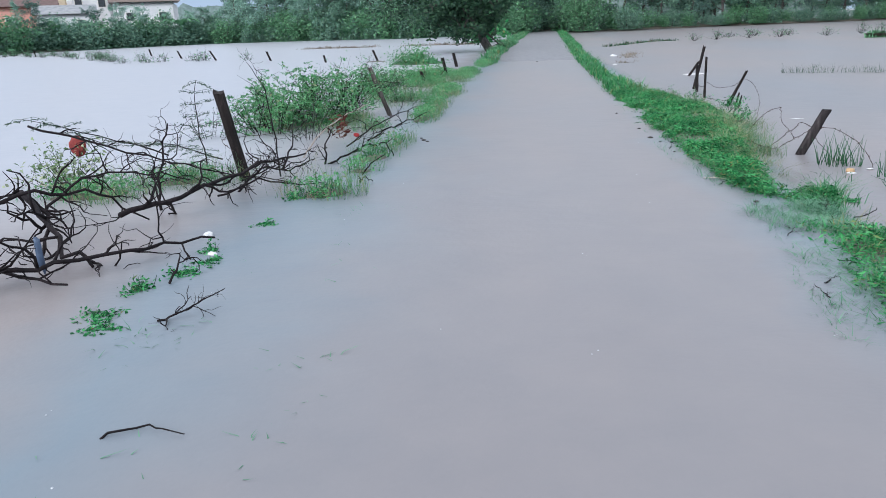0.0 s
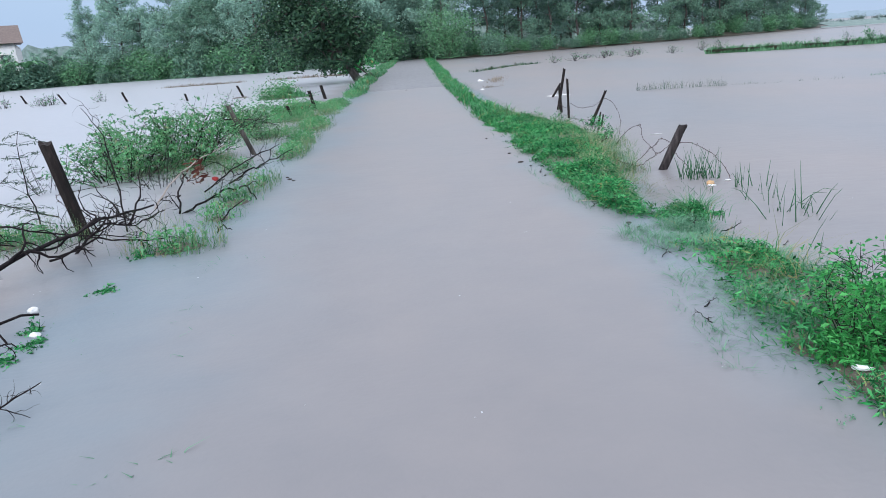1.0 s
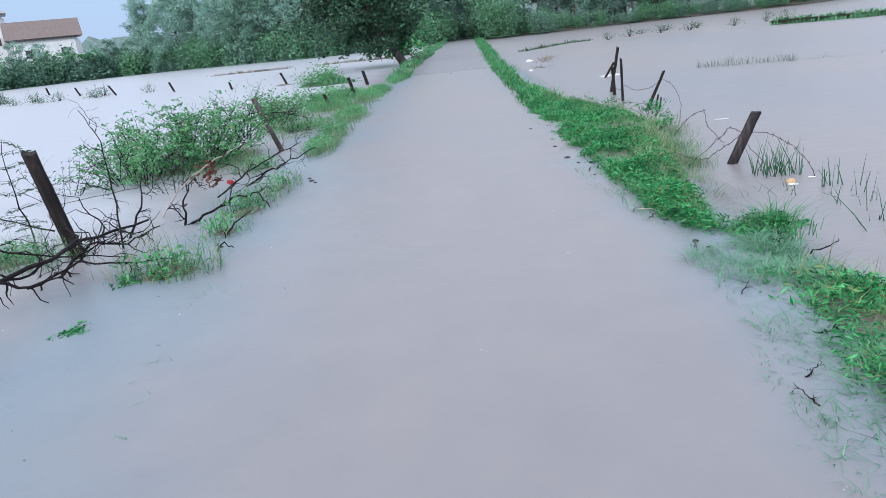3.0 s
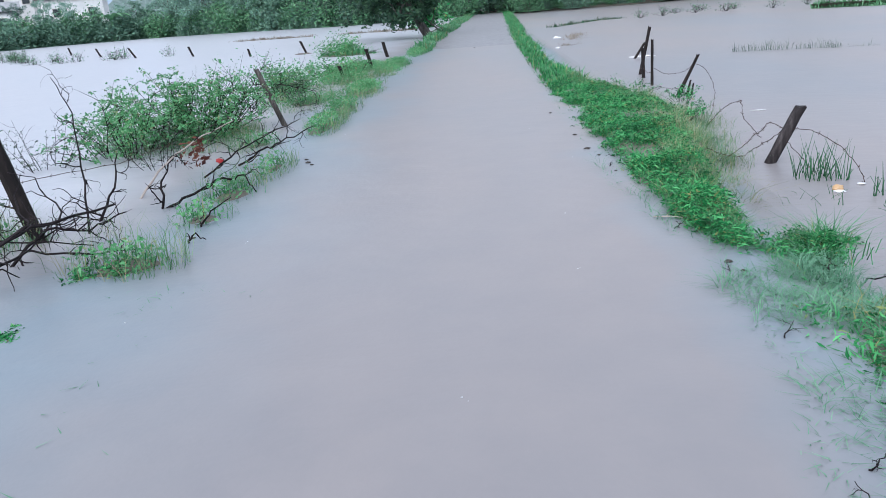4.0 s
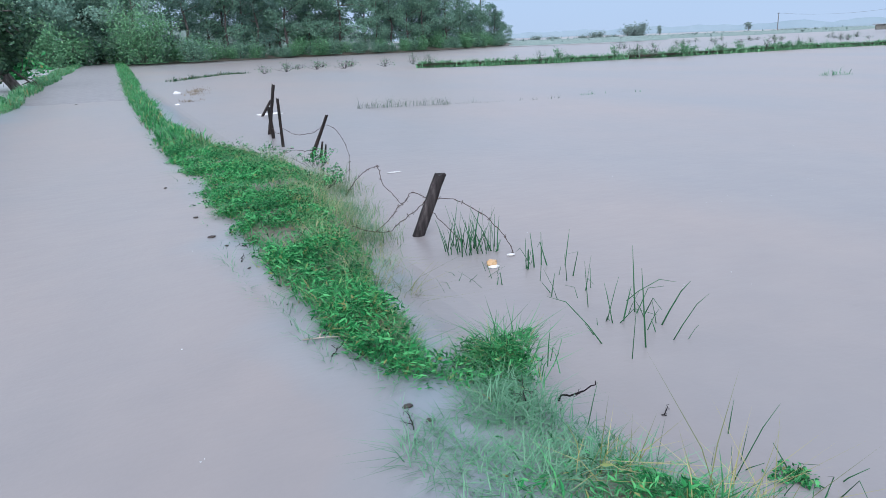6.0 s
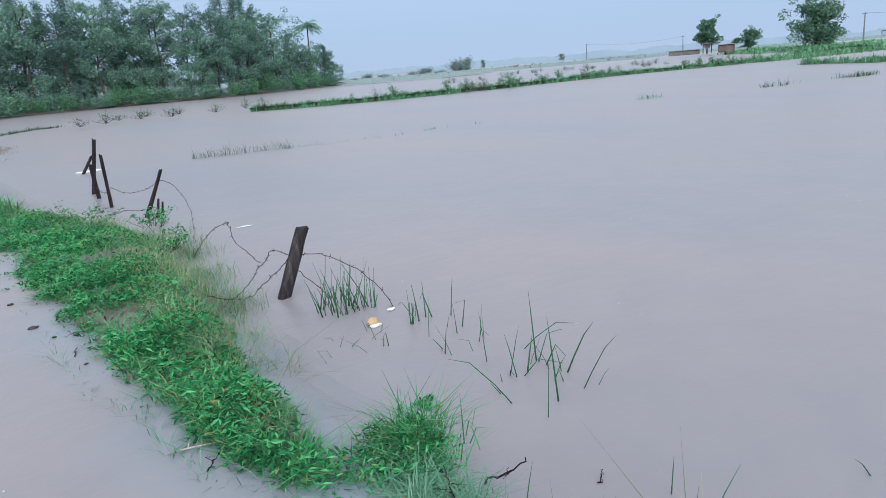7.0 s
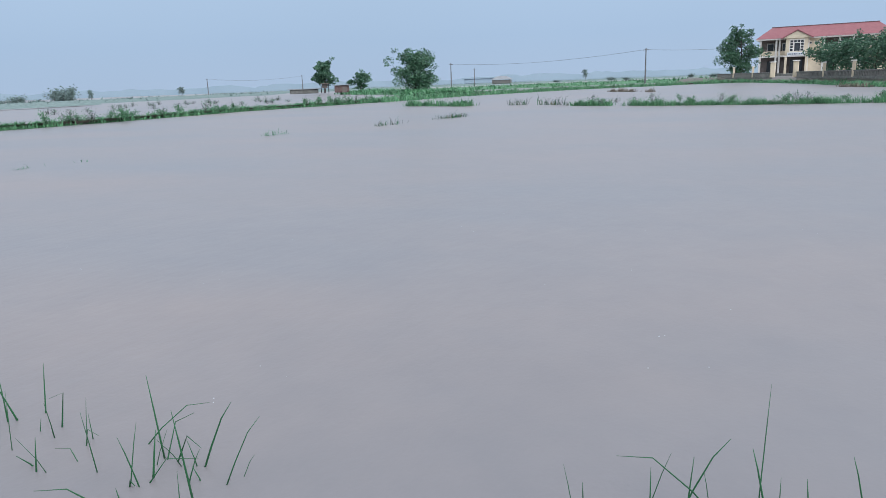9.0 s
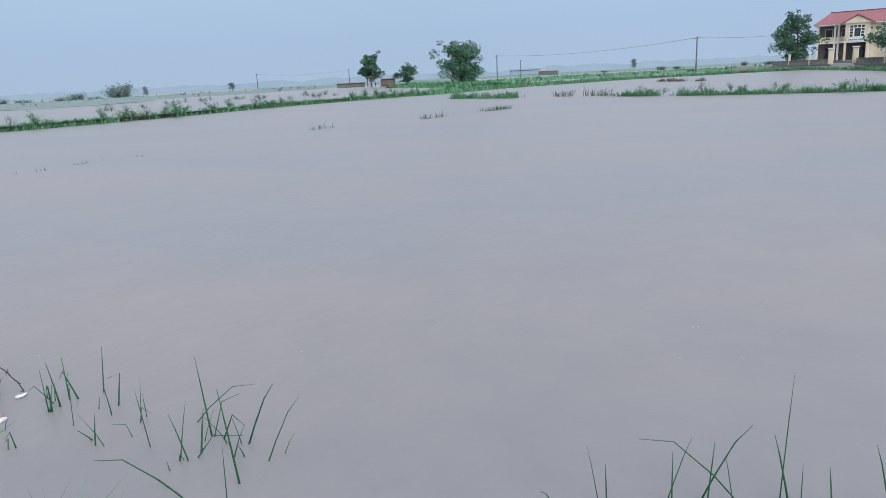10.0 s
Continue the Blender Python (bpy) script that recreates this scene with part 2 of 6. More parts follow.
MAT = {
    "water": water_material(),
    "soil": plain_material("wet_soil", (0.07, 0.06, 0.05), (0.16, 0.135, 0.11), 9, 0.5, 0, 0.5),
    "road": plain_material("wet_gravel_road", (0.11, 0.108, 0.118), (0.23, 0.22, 0.23), 5, 0.42, 0, 0.5, 9),
    "grass": leaf_material("verge_grass", (0.022, 0.115, 0.042), (0.05, 0.28, 0.095), (0.125, 0.45, 0.175), (0.36, 0.36, 0.18), 0.4, 0.3, 0.96),
    "leftgrass": leaf_material("pale_bank_grass", (0.035, 0.15, 0.06), (0.075, 0.28, 0.12), (0.2, 0.44, 0.24), (0.30, 0.28, 0.14), 0.45, 0.25, 0.95),
    "drygrass": leaf_material("dry_grass", (0.10, 0.14, 0.05), (0.30, 0.30, 0.13), (0.45, 0.42, 0.22), None, 0.6, 0.2),
    "deadgrass": leaf_material("dead_brown_grass", (0.18, 0.155, 0.13), (0.27, 0.235, 0.2), (0.36, 0.32, 0.28), None, 0.7, 0.1),
    "sunkgrass": leaf_material("silted_grass", (0.08, 0.21, 0.13), (0.12, 0.3, 0.185), (0.2, 0.39, 0.26), None, 0.5, 0.1),
    "herb": leaf_material("herb_leaves", (0.008, 0.065, 0.022), (0.036, 0.26, 0.085), (0.17, 0.58, 0.23), (0.3, 0.3, 0.13), 0.35, 0.3, 0.98),
    "bush": leaf_material("bush_leaves", (0.07, 0.24, 0.1), (0.12, 0.37, 0.15), (0.23, 0.5, 0.26), (0.30, 0.36, 0.2), 0.42, 0.25, 0.95),
    "pale": leaf_material("variegated_leaves", (0.10, 0.19, 0.08), (0.26, 0.36, 0.20), (0.50, 0.55, 0.40), None, 0.45, 0.2),
    "tree": leaf_material("tree_leaves", (0.02, 0.05, 0.035), (0.035, 0.09, 0.055), (0.075, 0.155, 0.085), None, 0.5, 0.2),
    # woodland greens are paled and blued, with some haze in the base colours
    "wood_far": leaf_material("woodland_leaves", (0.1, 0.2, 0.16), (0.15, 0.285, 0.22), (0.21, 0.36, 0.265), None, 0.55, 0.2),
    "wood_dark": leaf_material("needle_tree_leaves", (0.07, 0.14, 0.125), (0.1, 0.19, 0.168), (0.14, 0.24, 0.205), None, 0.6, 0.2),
    "shrub_far": leaf_material("edge_shrub_leaves", (0.08, 0.21, 0.115), (0.135, 0.32, 0.17), (0.21, 0.42, 0.235), None, 0.5, 0.2),
    "wispy": leaf_material("thin_olive_grass", (0.07, 0.17, 0.075), (0.15, 0.3, 0.14), (0.26, 0.38, 0.2), (0.42, 0.38, 0.24), 0.5, 0.2, 0.85),
    "sprig": leaf_material("fresh_sprig_leaves", (0.03, 0.18, 0.045), (0.065, 0.37, 0.09), (0.15, 0.55, 0.17), None, 0.4, 0.35),
    # woodland leaves again, lightened so that haze lies in the base colour
    "hazy_leaf": leaf_material("haze_paled_leaves", (0.20, 0.34, 0.31), (0.27, 0.45, 0.39), (0.36, 0.54, 0.45), None, 0.55, 0.25),
    "field_leaf": leaf_material("dark_field_tree_leaves", (0.055, 0.125, 0.09), (0.095, 0.195, 0.13), (0.15, 0.265, 0.175), None, 0.5, 0.2),
    "fern": leaf_material("grey_feather_leaves", (0.06, 0.10, 0.085), (0.11, 0.165, 0.135), (0.2, 0.25, 0.2), None, 0.5, 0.15),
    "rust_leaf": leaf_material("rusty_dead_leaves", (0.07, 0.022, 0.02), (0.13, 0.04, 0.032), (0.2, 0.085, 0.06), None, 0.6, 0.15),
    "reed": leaf_material("reed_stalks", (0.014, 0.04, 0.026), (0.026, 0.11, 0.05), (0.055, 0.2, 0.085), (0.16, 0.13, 0.08), 0.4, 0.15, 0.85),
    "bark": wood_material("bark", (0.05, 0.045, 0.042), (0.10, 0.09, 0.085), (0.19, 0.175, 0.165)),
    "post": wood_material("weathered_post_wood", (0.011, 0.009, 0.010), (0.03, 0.025, 0.026), (0.10, 0.085, 0.085), 22, (1, 1, 0.06), 0.75, 0.9),
    "post_grey": wood_material("grey_post_wood", (0.03, 0.026, 0.024), (0.08, 0.07, 0.064), (0.18, 0.16, 0.15), 22, (1, 1, 0.06), 0.75, 0.9),
    "post_dark": wood_material("wet_dark_post_wood", (0.007, 0.005, 0.005), (0.018, 0.013, 0.012), (0.055, 0.04, 0.036), 22, (1, 1, 0.06), 0.6, 0.8),
    "dead": wood_material("wet_dead_branch", (0.006, 0.005, 0.006), (0.014, 0.010, 0.012), (0.035, 0.025, 0.027), 30, (1, 1, 1), 0.75, 0.4),
    "mud_wet": plain_material("wet_dark_mud", (0.016, 0.013, 0.012), (0.045, 0.036, 0.032), 14, 0.6, 0, 0.5),
    "wire": plain_material("rusty_wire", (0.03, 0.018, 0.015), (0.09, 0.05, 0.04), 60, 0.6, 0.5, 0.2),
    "white": plain_material("white_foam", (0.52, 0.52, 0.53), (0.74, 0.74, 0.74), 20, 0.5, 0, 0.2),
    "orange": plain_material("orange_wrapper", (0.40, 0.24, 0.11), (0.55, 0.37, 0.2), 15, 0.35, 0, 0.3),
    "red": plain_material("red_plastic", (0.30, 0.012, 0.015), (0.45, 0.03, 0.03), 10, 0.45, 0, 0.3),
    "redrag": plain_material("dark_red_cloth", (0.16, 0.02, 0.02), (0.30, 0.05, 0.04), 25, 0.85, 0, 0.4),
    "cream": plain_material("cream_wall_paint", (0.60, 0.50, 0.36), (0.74, 0.64, 0.48), 0.8, 0.8, 0, 0.1),
    "trim": plain_material("pale_trim_paint", (0.68, 0.64, 0.58), (0.8, 0.77, 0.72), 1.2, 0.7, 0, 0.1),
    "roof": plain_material("red_roof_sheet", (0.25, 0.085, 0.095), (0.31, 0.115, 0.125), 1.5, 0.55, 0, 0.1),
    "glass": plain_material("dark_window_glass", (0.035, 0.04, 0.045), (0.07, 0.075, 0.08), 2, 0.15, 0, 0.0),
    # dark base colour that holds the shade of veranda and doorway
    "dim": plain_material("shaded_interior_wall", (0.12, 0.10, 0.09), (0.19, 0.16, 0.145), 2, 0.8, 0, 0.0),
    "fence": plain_material("mossy_concrete", (0.09, 0.095, 0.085), (0.24, 0.235, 0.215), 3, 0.85, 0, 0.3),
    "rust": plain_material("rusted_sheet", (0.10, 0.065, 0.06), (0.17, 0.11, 0.10), 3, 0.7, 0, 0.2),
    "grey": plain_material("grey_roof_sheet", (0.20, 0.21, 0.22), (0.34, 0.35, 0.36), 2, 0.6, 0, 0.2),
    "pink": plain_material("salmon_wall_paint", (0.55, 0.26, 0.20), (0.66, 0.34, 0.27), 1, 0.8, 0, 0.1),
    "whitewall": plain_material("white_wall_paint", (0.66, 0.66, 0.66), (0.8, 0.8, 0.8), 1, 0.8, 0, 0.1),
    "tile": plain_material("brown_tile_roof", (0.13, 0.10, 0.09), (0.20, 0.155, 0.14), 4, 0.7, 0, 0.3),
    "concrete_pole": plain_material("concrete_pole", (0.10, 0.10, 0.10), (0.18, 0.18, 0.18), 8, 0.8, 0, 0.1),
    # far tones drawn towards the sky's, so the haze is in the colour
    "haze_far": plain_material("haze_tinted_distance", (0.30, 0.39, 0.46), (0.34, 0.43, 0.50), 0.05, 0.9, 0, 0.0),
    "haze_mid": leaf_material("haze_tinted_greenery", (0.19, 0.26, 0.265), (0.22, 0.295, 0.295), (0.26, 0.335, 0.33), None, 0.7, 0.1),
    "bluebag": plain_material("faded_blue_plastic", (0.04, 0.07, 0.13), (0.10, 0.14, 0.22), 20, 0.4, 0, 0.2),
    "bubble": plain_material("rain_bubble_film", (0.5, 0.52, 0.56), (0.66, 0.68, 0.72), 40, 0.12, 0, 0.0),
    "bottle": plain_material("white_bottle_plastic", (0.6, 0.62, 0.63), (0.74, 0.75, 0.76), 12, 0.3, 0, 0.1),
    "mud": plain_material("pale_stone", (0.26, 0.22, 0.19), (0.42, 0.36, 0.32), 10, 0.6, 0, 0.3),
}

# ---- mesh helpers ----
rng = np.random.default_rng(7)


def as_mesh(name, verts, faces, mat, smooth=False):
    me = bpy.data.meshes.new(name)
    me.from_pydata(np.asarray(verts, float).tolist(), [], [list(map(int, f)) for f in faces])
    me.materials.append(MAT[mat])
    if smooth:
        me.polygons.foreach_set("use_smooth", [True] * len(me.polygons))
    me.update()
    return me


def part(name, data, mat, parent, label="", smooth=False, at=None):
    """One mesh object under a thing or under a part; data is (verts, faces) or a mesh."""
    me = data if isinstance(data, bpy.types.Mesh) else as_mesh(name, data[0], data[1], mat, smooth)
    ob = new(name, me)
    ob.parent = parent
    if at is not None:
        ob.location = at
    if label:
        tagged(ob, label)
    return ob


def thing(name, label, category, at=(0, 0, 0), group="", turn=0.0):
    ob = new(name)
    ob.empty_display_size = 0.1
    ob.location = at
    ob.rotation_euler = (0, 0, radians(turn))
    return tagged(ob, label, category, group)


def solo(name, data, mat, label, category, at=(0, 0, 0), group="", kind="", smooth=False, turn=0.0):
    ob = new(name, as_mesh(name, data[0], data[1], mat, smooth))
    ob.location = at
    ob.rotation_euler = (0, 0, radians(turn))
    return tagged(ob, label, category, group, kind)


def join(*parts):
    vs, fs, k = [], [], 0
    for v, f in parts:
        v = np.asarray(v, float).reshape(-1, 3)
        vs.append(v)
        fs.extend([tuple(int(i) + k for i in g) for g in f])
        k += len(v)
    return (np.concatenate(vs) if vs else np.zeros((0, 3))), fs


def box(cx, cy, cz, sx, sy, sz):
    """A box with slightly broken edges, centred in x and y, standing on cz."""
    bm = bmesh.new()
    bmesh.ops.create_cube(bm, size=1.0, matrix=Matrix.Translation((cx, cy, cz + sz / 2)) @ Matrix.Diagonal((sx, sy, sz, 1)))
    w = min(sx, sy, sz) * 0.12
    bmesh.ops.bevel(bm, geom=list(bm.edges), offset=w, segments=1, affect="EDGES")
    bm.verts.index_update()
    out = [tuple(v.co) for v in bm.verts], [tuple(v.index for v in f.verts) for f in bm.faces]
    bm.free()
    return out


def tube(points, radii, sides=6, cap=True):
    """A tapered tube along a polyline."""
    pts = [Vector(p) for p in points]
    if isinstance(radii, (int, float)):
        radii = [radii] * len(pts)
    vs, fs = [], []
    ref = Vector((0.31, 0.17, 0.93)).normalized()
    for i, p in enumerate(pts):
        d = (pts[min(i + 1, len(pts) - 1)] - pts[max(i - 1, 0)])
        d = d.normalized() if d.length > 1e-9 else Vector((0, 0, 1))
        a = d.cross(ref)
        if a.length < 0.05:
            a = d.cross(Vector((1, 0, 0)))
        a.normalize()
        b = d.cross(a)
        for k in range(sides):
            t = 2 * math.pi * k / sides
            vs.append(tuple(p + (a * math.cos(t) + b * math.sin(t)) * radii[i]))
    for i in range(len(pts) - 1):
        for k in range(sides):
            k2 = (k + 1) % sides
            fs.append((i * sides + k, i * sides + k2, (i + 1) * sides + k2, (i + 1) * sides + k))
    if cap:
        fs.append(tuple(range(sides))[::-1])
        fs.append(tuple((len(pts) - 1) * sides + k for k in range(sides)))
    return vs, fs


def blades(base, height, width, lean, r, droop=0.35):
    """Grass blades: base (n, 3), heights and widths in metres; each bends over towards a side."""
    n = len(base)
    h = height * r.uniform(0.55, 1.15, n)
    h = h * np.array([0.75 + 1.1 * max(0.0, 0.35 + fbm(p[0], p[1], 2.2)) for p in base])
    w = width * r.uniform(0.7, 1.2, n)
    az = r.uniform(0, 2 * np.pi, n)
    out = np.stack([np.cos(az), np.sin(az), np.zeros(n)], 1)
    side = np.stack([-np.sin(az), np.cos(az), np.zeros(n)], 1)
    ln = (lean * r.uniform(0.3, 1.5, n) * h)[:, None]
    up = np.array([0, 0, 1.0])
    mid = base + out * ln * 0.4 + up * (h * 0.6)[:, None]
    tip = base + out * ln * (1 + droop) + up * (h * r.uniform(0.75, 1.0, n))[:, None]
    s = side * (w / 2)[:, None]
    v = np.stack([base - s, base + s, mid - s * 0.8, mid + s * 0.8, tip], 1).reshape(-1, 3)
    k = np.arange(n) * 5
    f = [(a, a + 1, a + 3, a + 2) for a in k] + [(a + 2, a + 3, a + 4) for a in k]
    return v, f


def leaves(centre, size, r, up=0.5, slim=0.5, shape=6):
    """Leaves: a folded pointed blade at each centre (n, 3), each with its own size and turn."""
    n = len(centre)
    d = r.normal(size=(n, 3))
    d[:, 2] *= 0.6
    d /= np.linalg.norm(d, axis=1)[:, None]
    nm = r.normal(size=(n, 3)) * (1 - up) + np.array([0, 0, 1.0]) * up
    s = np.cross(d, nm)
    s /= np.linalg.norm(s, axis=1)[:, None] + 1e-9
    q = np.cross(s, d)
    L = (size * r.uniform(0.55, 1.25, n))[:, None]
    W = L * slim
    base = centre - d * L * 0.5
    tip = centre + d * L * 0.5 - q * L * 0.12
    if shape == 4:
        v = np.stack([base, centre - s * W / 2, tip, centre + s * W / 2], 1).reshape(-1, 3)
        k = np.arange(n) * 4
        return v, [(a, a + 1, a + 2, a + 3) for a in k]
    m1 = centre - d * L * 0.12 - s * W / 2 + q * W * 0.18
    m2 = centre - d * L * 0.12 + s * W / 2 + q * W * 0.18
    v = np.stack([base, m1, tip, m2], 1).reshape(-1, 3)
    k = np.arange(n) * 4
    return v, [(a, a + 1, a + 2) for a in k] + [(a, a + 2, a + 3) for a in k]


def fbm(x, y, s=1.0, z=0.0):
    return noise.fractal((x * s, y * s, z), 1.0, 2.0, 4)


def scatter_in(n, x0, x1, y0, y1, keep, r):
    """n points in a rectangle, thinned by keep(x, y) in 0..1."""
    out = []
    while len(out) < n:
        x, y = r.uniform(x0, x1), r.uniform(y0, y1)
        if r.random() < keep(x, y):
            out.append((x, y))
    return np.array(out)


def interp(y, table):
    ys = [a for a, _ in table]
    return float(np.interp(y, ys, [b for _, b in table]))


# ---- the large forms: ground, water, road, verges ----


def sheet(x0, x1, y0, y1, nx, ny, height):
    xs, ys = np.linspace(x0, x1, nx), np.linspace(y0, y1, ny)
    v = [(x, y, height(x, y)) for y in ys for x in xs]
    f = [(j * nx + i, j * nx + i + 1, (j + 1) * nx + i + 1, (j + 1) * nx + i) for j in range(ny - 1) for i in range(nx - 1)]
    return v, f


solo("ground", sheet(-2500, 2500, -2500, 2500, 41, 41, lambda x, y: -0.9), "soil", "flooded low ground of dark wet soil", "ground", kind="structure")
# the field beyond the right bank lies a hand's length lower than the road's water
FIELD = -0.17
STEP = [-2400, -300, 1.95, 2.1, 2.25, 2.4, 2.55, 2.7, 300, 2400]
LEVEL = [0.0, 0.0, 0.0, -0.02, -0.055, -0.11, -0.15, FIELD, FIELD, FIELD]
water_v = [(x, y, z) for y in (-2400, -40, 120, 2400) for x, z in zip(STEP, LEVEL)]
water_f = [(j * 10 + i, j * 10 + i + 1, j * 10 + i + 11, j * 10 + i + 10) for j in range(3) for i in range(9)]
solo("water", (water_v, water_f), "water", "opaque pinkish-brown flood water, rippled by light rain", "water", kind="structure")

ROAD_L, ROAD_R = -1.36, 1.84


def road_shift(y):
    """Shears the road sideways with distance to fit the camera's view."""
    return 0.011 * max(0.0, y - 12.0)


def road_z(x, y):
    rise = np.clip((y - 22.5) / 3.5, 0, 1)
    edge = max(0.0, abs(x - 0.24 - road_shift(y)) - 1.35) * 0.25
    return -0.07 + 0.1 * rise + 0.012 * fbm(x, y, 0.8) + 0.006 * fbm(x, y, 4.0) - edge * 0.2


road_v, road_f = sheet(ROAD_L - 0.2, ROAD_R + 0.2, -12, 96, 26, 320, lambda x, y: 0.0)
road_v = [(x + road_shift(y), y, road_z(x + road_shift(y), y)) for x, y, _ in road_v]
solo("road", (road_v, road_f), "road", "narrow straight gravel road under shallow flood water", "road", kind="structure", smooth=True)

RIGHT_OUT = [(-3, 2.6), (2, 2.7), (3.1, 2.78), (3.5, 2.84), (4.0, 2.58), (4.4, 2.52), (4.8, 2.4), (5.25, 2.35), (5.5, 2.08), (5.7, 2.07), (6.1, 2.18), (6.6, 2.32), (7.1, 2.42), (8.2, 2.68), (8.8, 2.75), (9.85, 2.98), (10.9, 3.05), (11.8, 2.75), (13.1, 2.4), (16.6, 2.1), (28, 2.15), (40, 2.5), (60, 3.0), (90, 3.6)]
RIGHT_IN = [(-3, 1.66), (2.1, 1.68), (2.5, 1.7), (2.75, 1.64), (3.1, 1.6), (3.9, 1.67), (4.7, 1.72), (5.2, 1.76), (5.5, 1.8), (6, 1.67), (6.5, 1.6), (7.5, 1.52), (8.8, 1.46), (10.5, 1.42), (12.5, 1.36), (16, 1.4), (23, 1.35), (40, 1.6), (60, 1.9), (90, 2.4)]
SUNK = [(-3, 1.2), (2.7, 1.15), (3.0, 0.85), (3.9, 0.75), (4.4, 0.65), (4.8, 0.4), (5.2, 0.3), (5.5, 0.9), (6.5, 1.1), (12, 1.1), (14, 1.0), (40, 0.9), (60, 1.0)]


def right_bank(x, y):
    """0..1 across the right verge."""
    a, b = interp(y, RIGHT_IN), interp(y, RIGHT_OUT)
    a += 0.10 * fbm(1.3, y, 1.3) + 0.05 * fbm(2.7, y, 5.0)
    b += 0.16 * fbm(7.1, y, 1.1) + 0.06 * fbm(9.7, y, 4.0)
    t = (x - a) / max(b - a, 0.1)
    return float(np.clip(min(t, 1 - t) * 4.0, -0.5, 1))


def right_z(x, y):
    e = right_bank(x, y)
    sunk = max(interp(y, SUNK), 0.8 * float(np.clip((x - 2.1) * 4, 0, 1)) * float(np.clip(min(y - 3.2, 5.0 - y) * 3, 0, 1)))
    low = 0.12 * float(np.clip((x - 2.3) / 0.5, 0, 1)) * float(np.clip(0.9 - e, 0, 1))
    return -0.15 - low + (0.07 + 0.10 * sunk) * max(e, -0.5) + 0.03 * fbm(x, y, 3.0) * max(e, 0.25)


solo("verge_1", sheet(1.4, 4.4, -2, 92, 38, 560, right_z), "soil", "low grassy soil bank beside the flooded road", "verge", kind="structure", smooth=True)

LEFT_SPOTS = [
    (-1.52, 5.58, 0.34, 0.20, 1.0), (-3.61, 5.65, 0.55, 0.4, 0.8), (-2.93, 6.16, 0.5, 0.35, 0.8),
    (-1.4, 6.5, 0.2, 0.3, 0.65), (-1.42, 7.15, 0.2, 0.3, 0.75), (-1.38, 8.0, 0.2, 0.45, 0.85), (-1.9, 9.4, 0.25, 0.35, 0.7), (-1.4, 10.35, 0.22, 0.7, 1.0), (-1.45, 11.8, 0.24, 0.8, 1.0),
    (-2.95, 10.0, 0.7, 0.9, 0.7), (-2.15, 13.0, 0.6, 0.9, 0.75), (-1.55, 14.2, 0.35, 1.2, 0.9), (-2.35, 16.5, 0.65, 1.3, 0.95), (-2.5, 19.0, 0.75, 1.6, 0.95), (-1.65, 19.0, 0.45, 2.5, 0.9),
    (-4.03, 25.45, 1.1, 0.9, 1.3), (-6.1, 28.0, 0.5, 0.45, 1.0), (-1.45, 25, 0.4, 3.5, 1.0), (-1.55, 33, 0.5, 5.0, 1.1), (-1.5, 44, 0.6, 8.0, 1.2), (-1.5, 62, 0.7, 12.0, 1.3), (-1.2, 80, 0.7, 10.0, 1.3),
]


def left_cover(x, y):
    best = -1.0
    for cx, cy, ax, ay, k in LEFT_SPOTS:
        d = ((x - cx) / ax) ** 2 + ((y - cy) / ay) ** 2
        best = max(best, (1.15 - d) * k)
    return best + 0.35 * fbm(x, y, 1.7) if best > -1 else -1.0


def left_z(x, y):
    c = left_cover(x, y)
    return -0.10 + 0.14 * float(np.clip(c, -0.6, 1)) + 0.02 * fbm(x, y, 3.0)


solo("verge_2", sheet(-6.6, -0.6, 2.0, 92, 50, 520, left_z), "soil", "broken soil bank, mostly under water, beside the road", "verge", kind="structure", smooth=True)

# ---- trees ----


def limb(r, start, way, length, radius, bend=0.25, steps=5):
    pts, p, d = [Vector(start)], Vector(start), Vector(way).normalized()
    for _ in range(steps):
        d = (d + Vector(r.normal(size=3)) * bend / steps ** 0.5).normalized()
        p = p + d * length / steps
        pts.append(p.copy())
    return pts, [radius * (1 - 0.75 * i / steps) for i in range(steps + 1)]


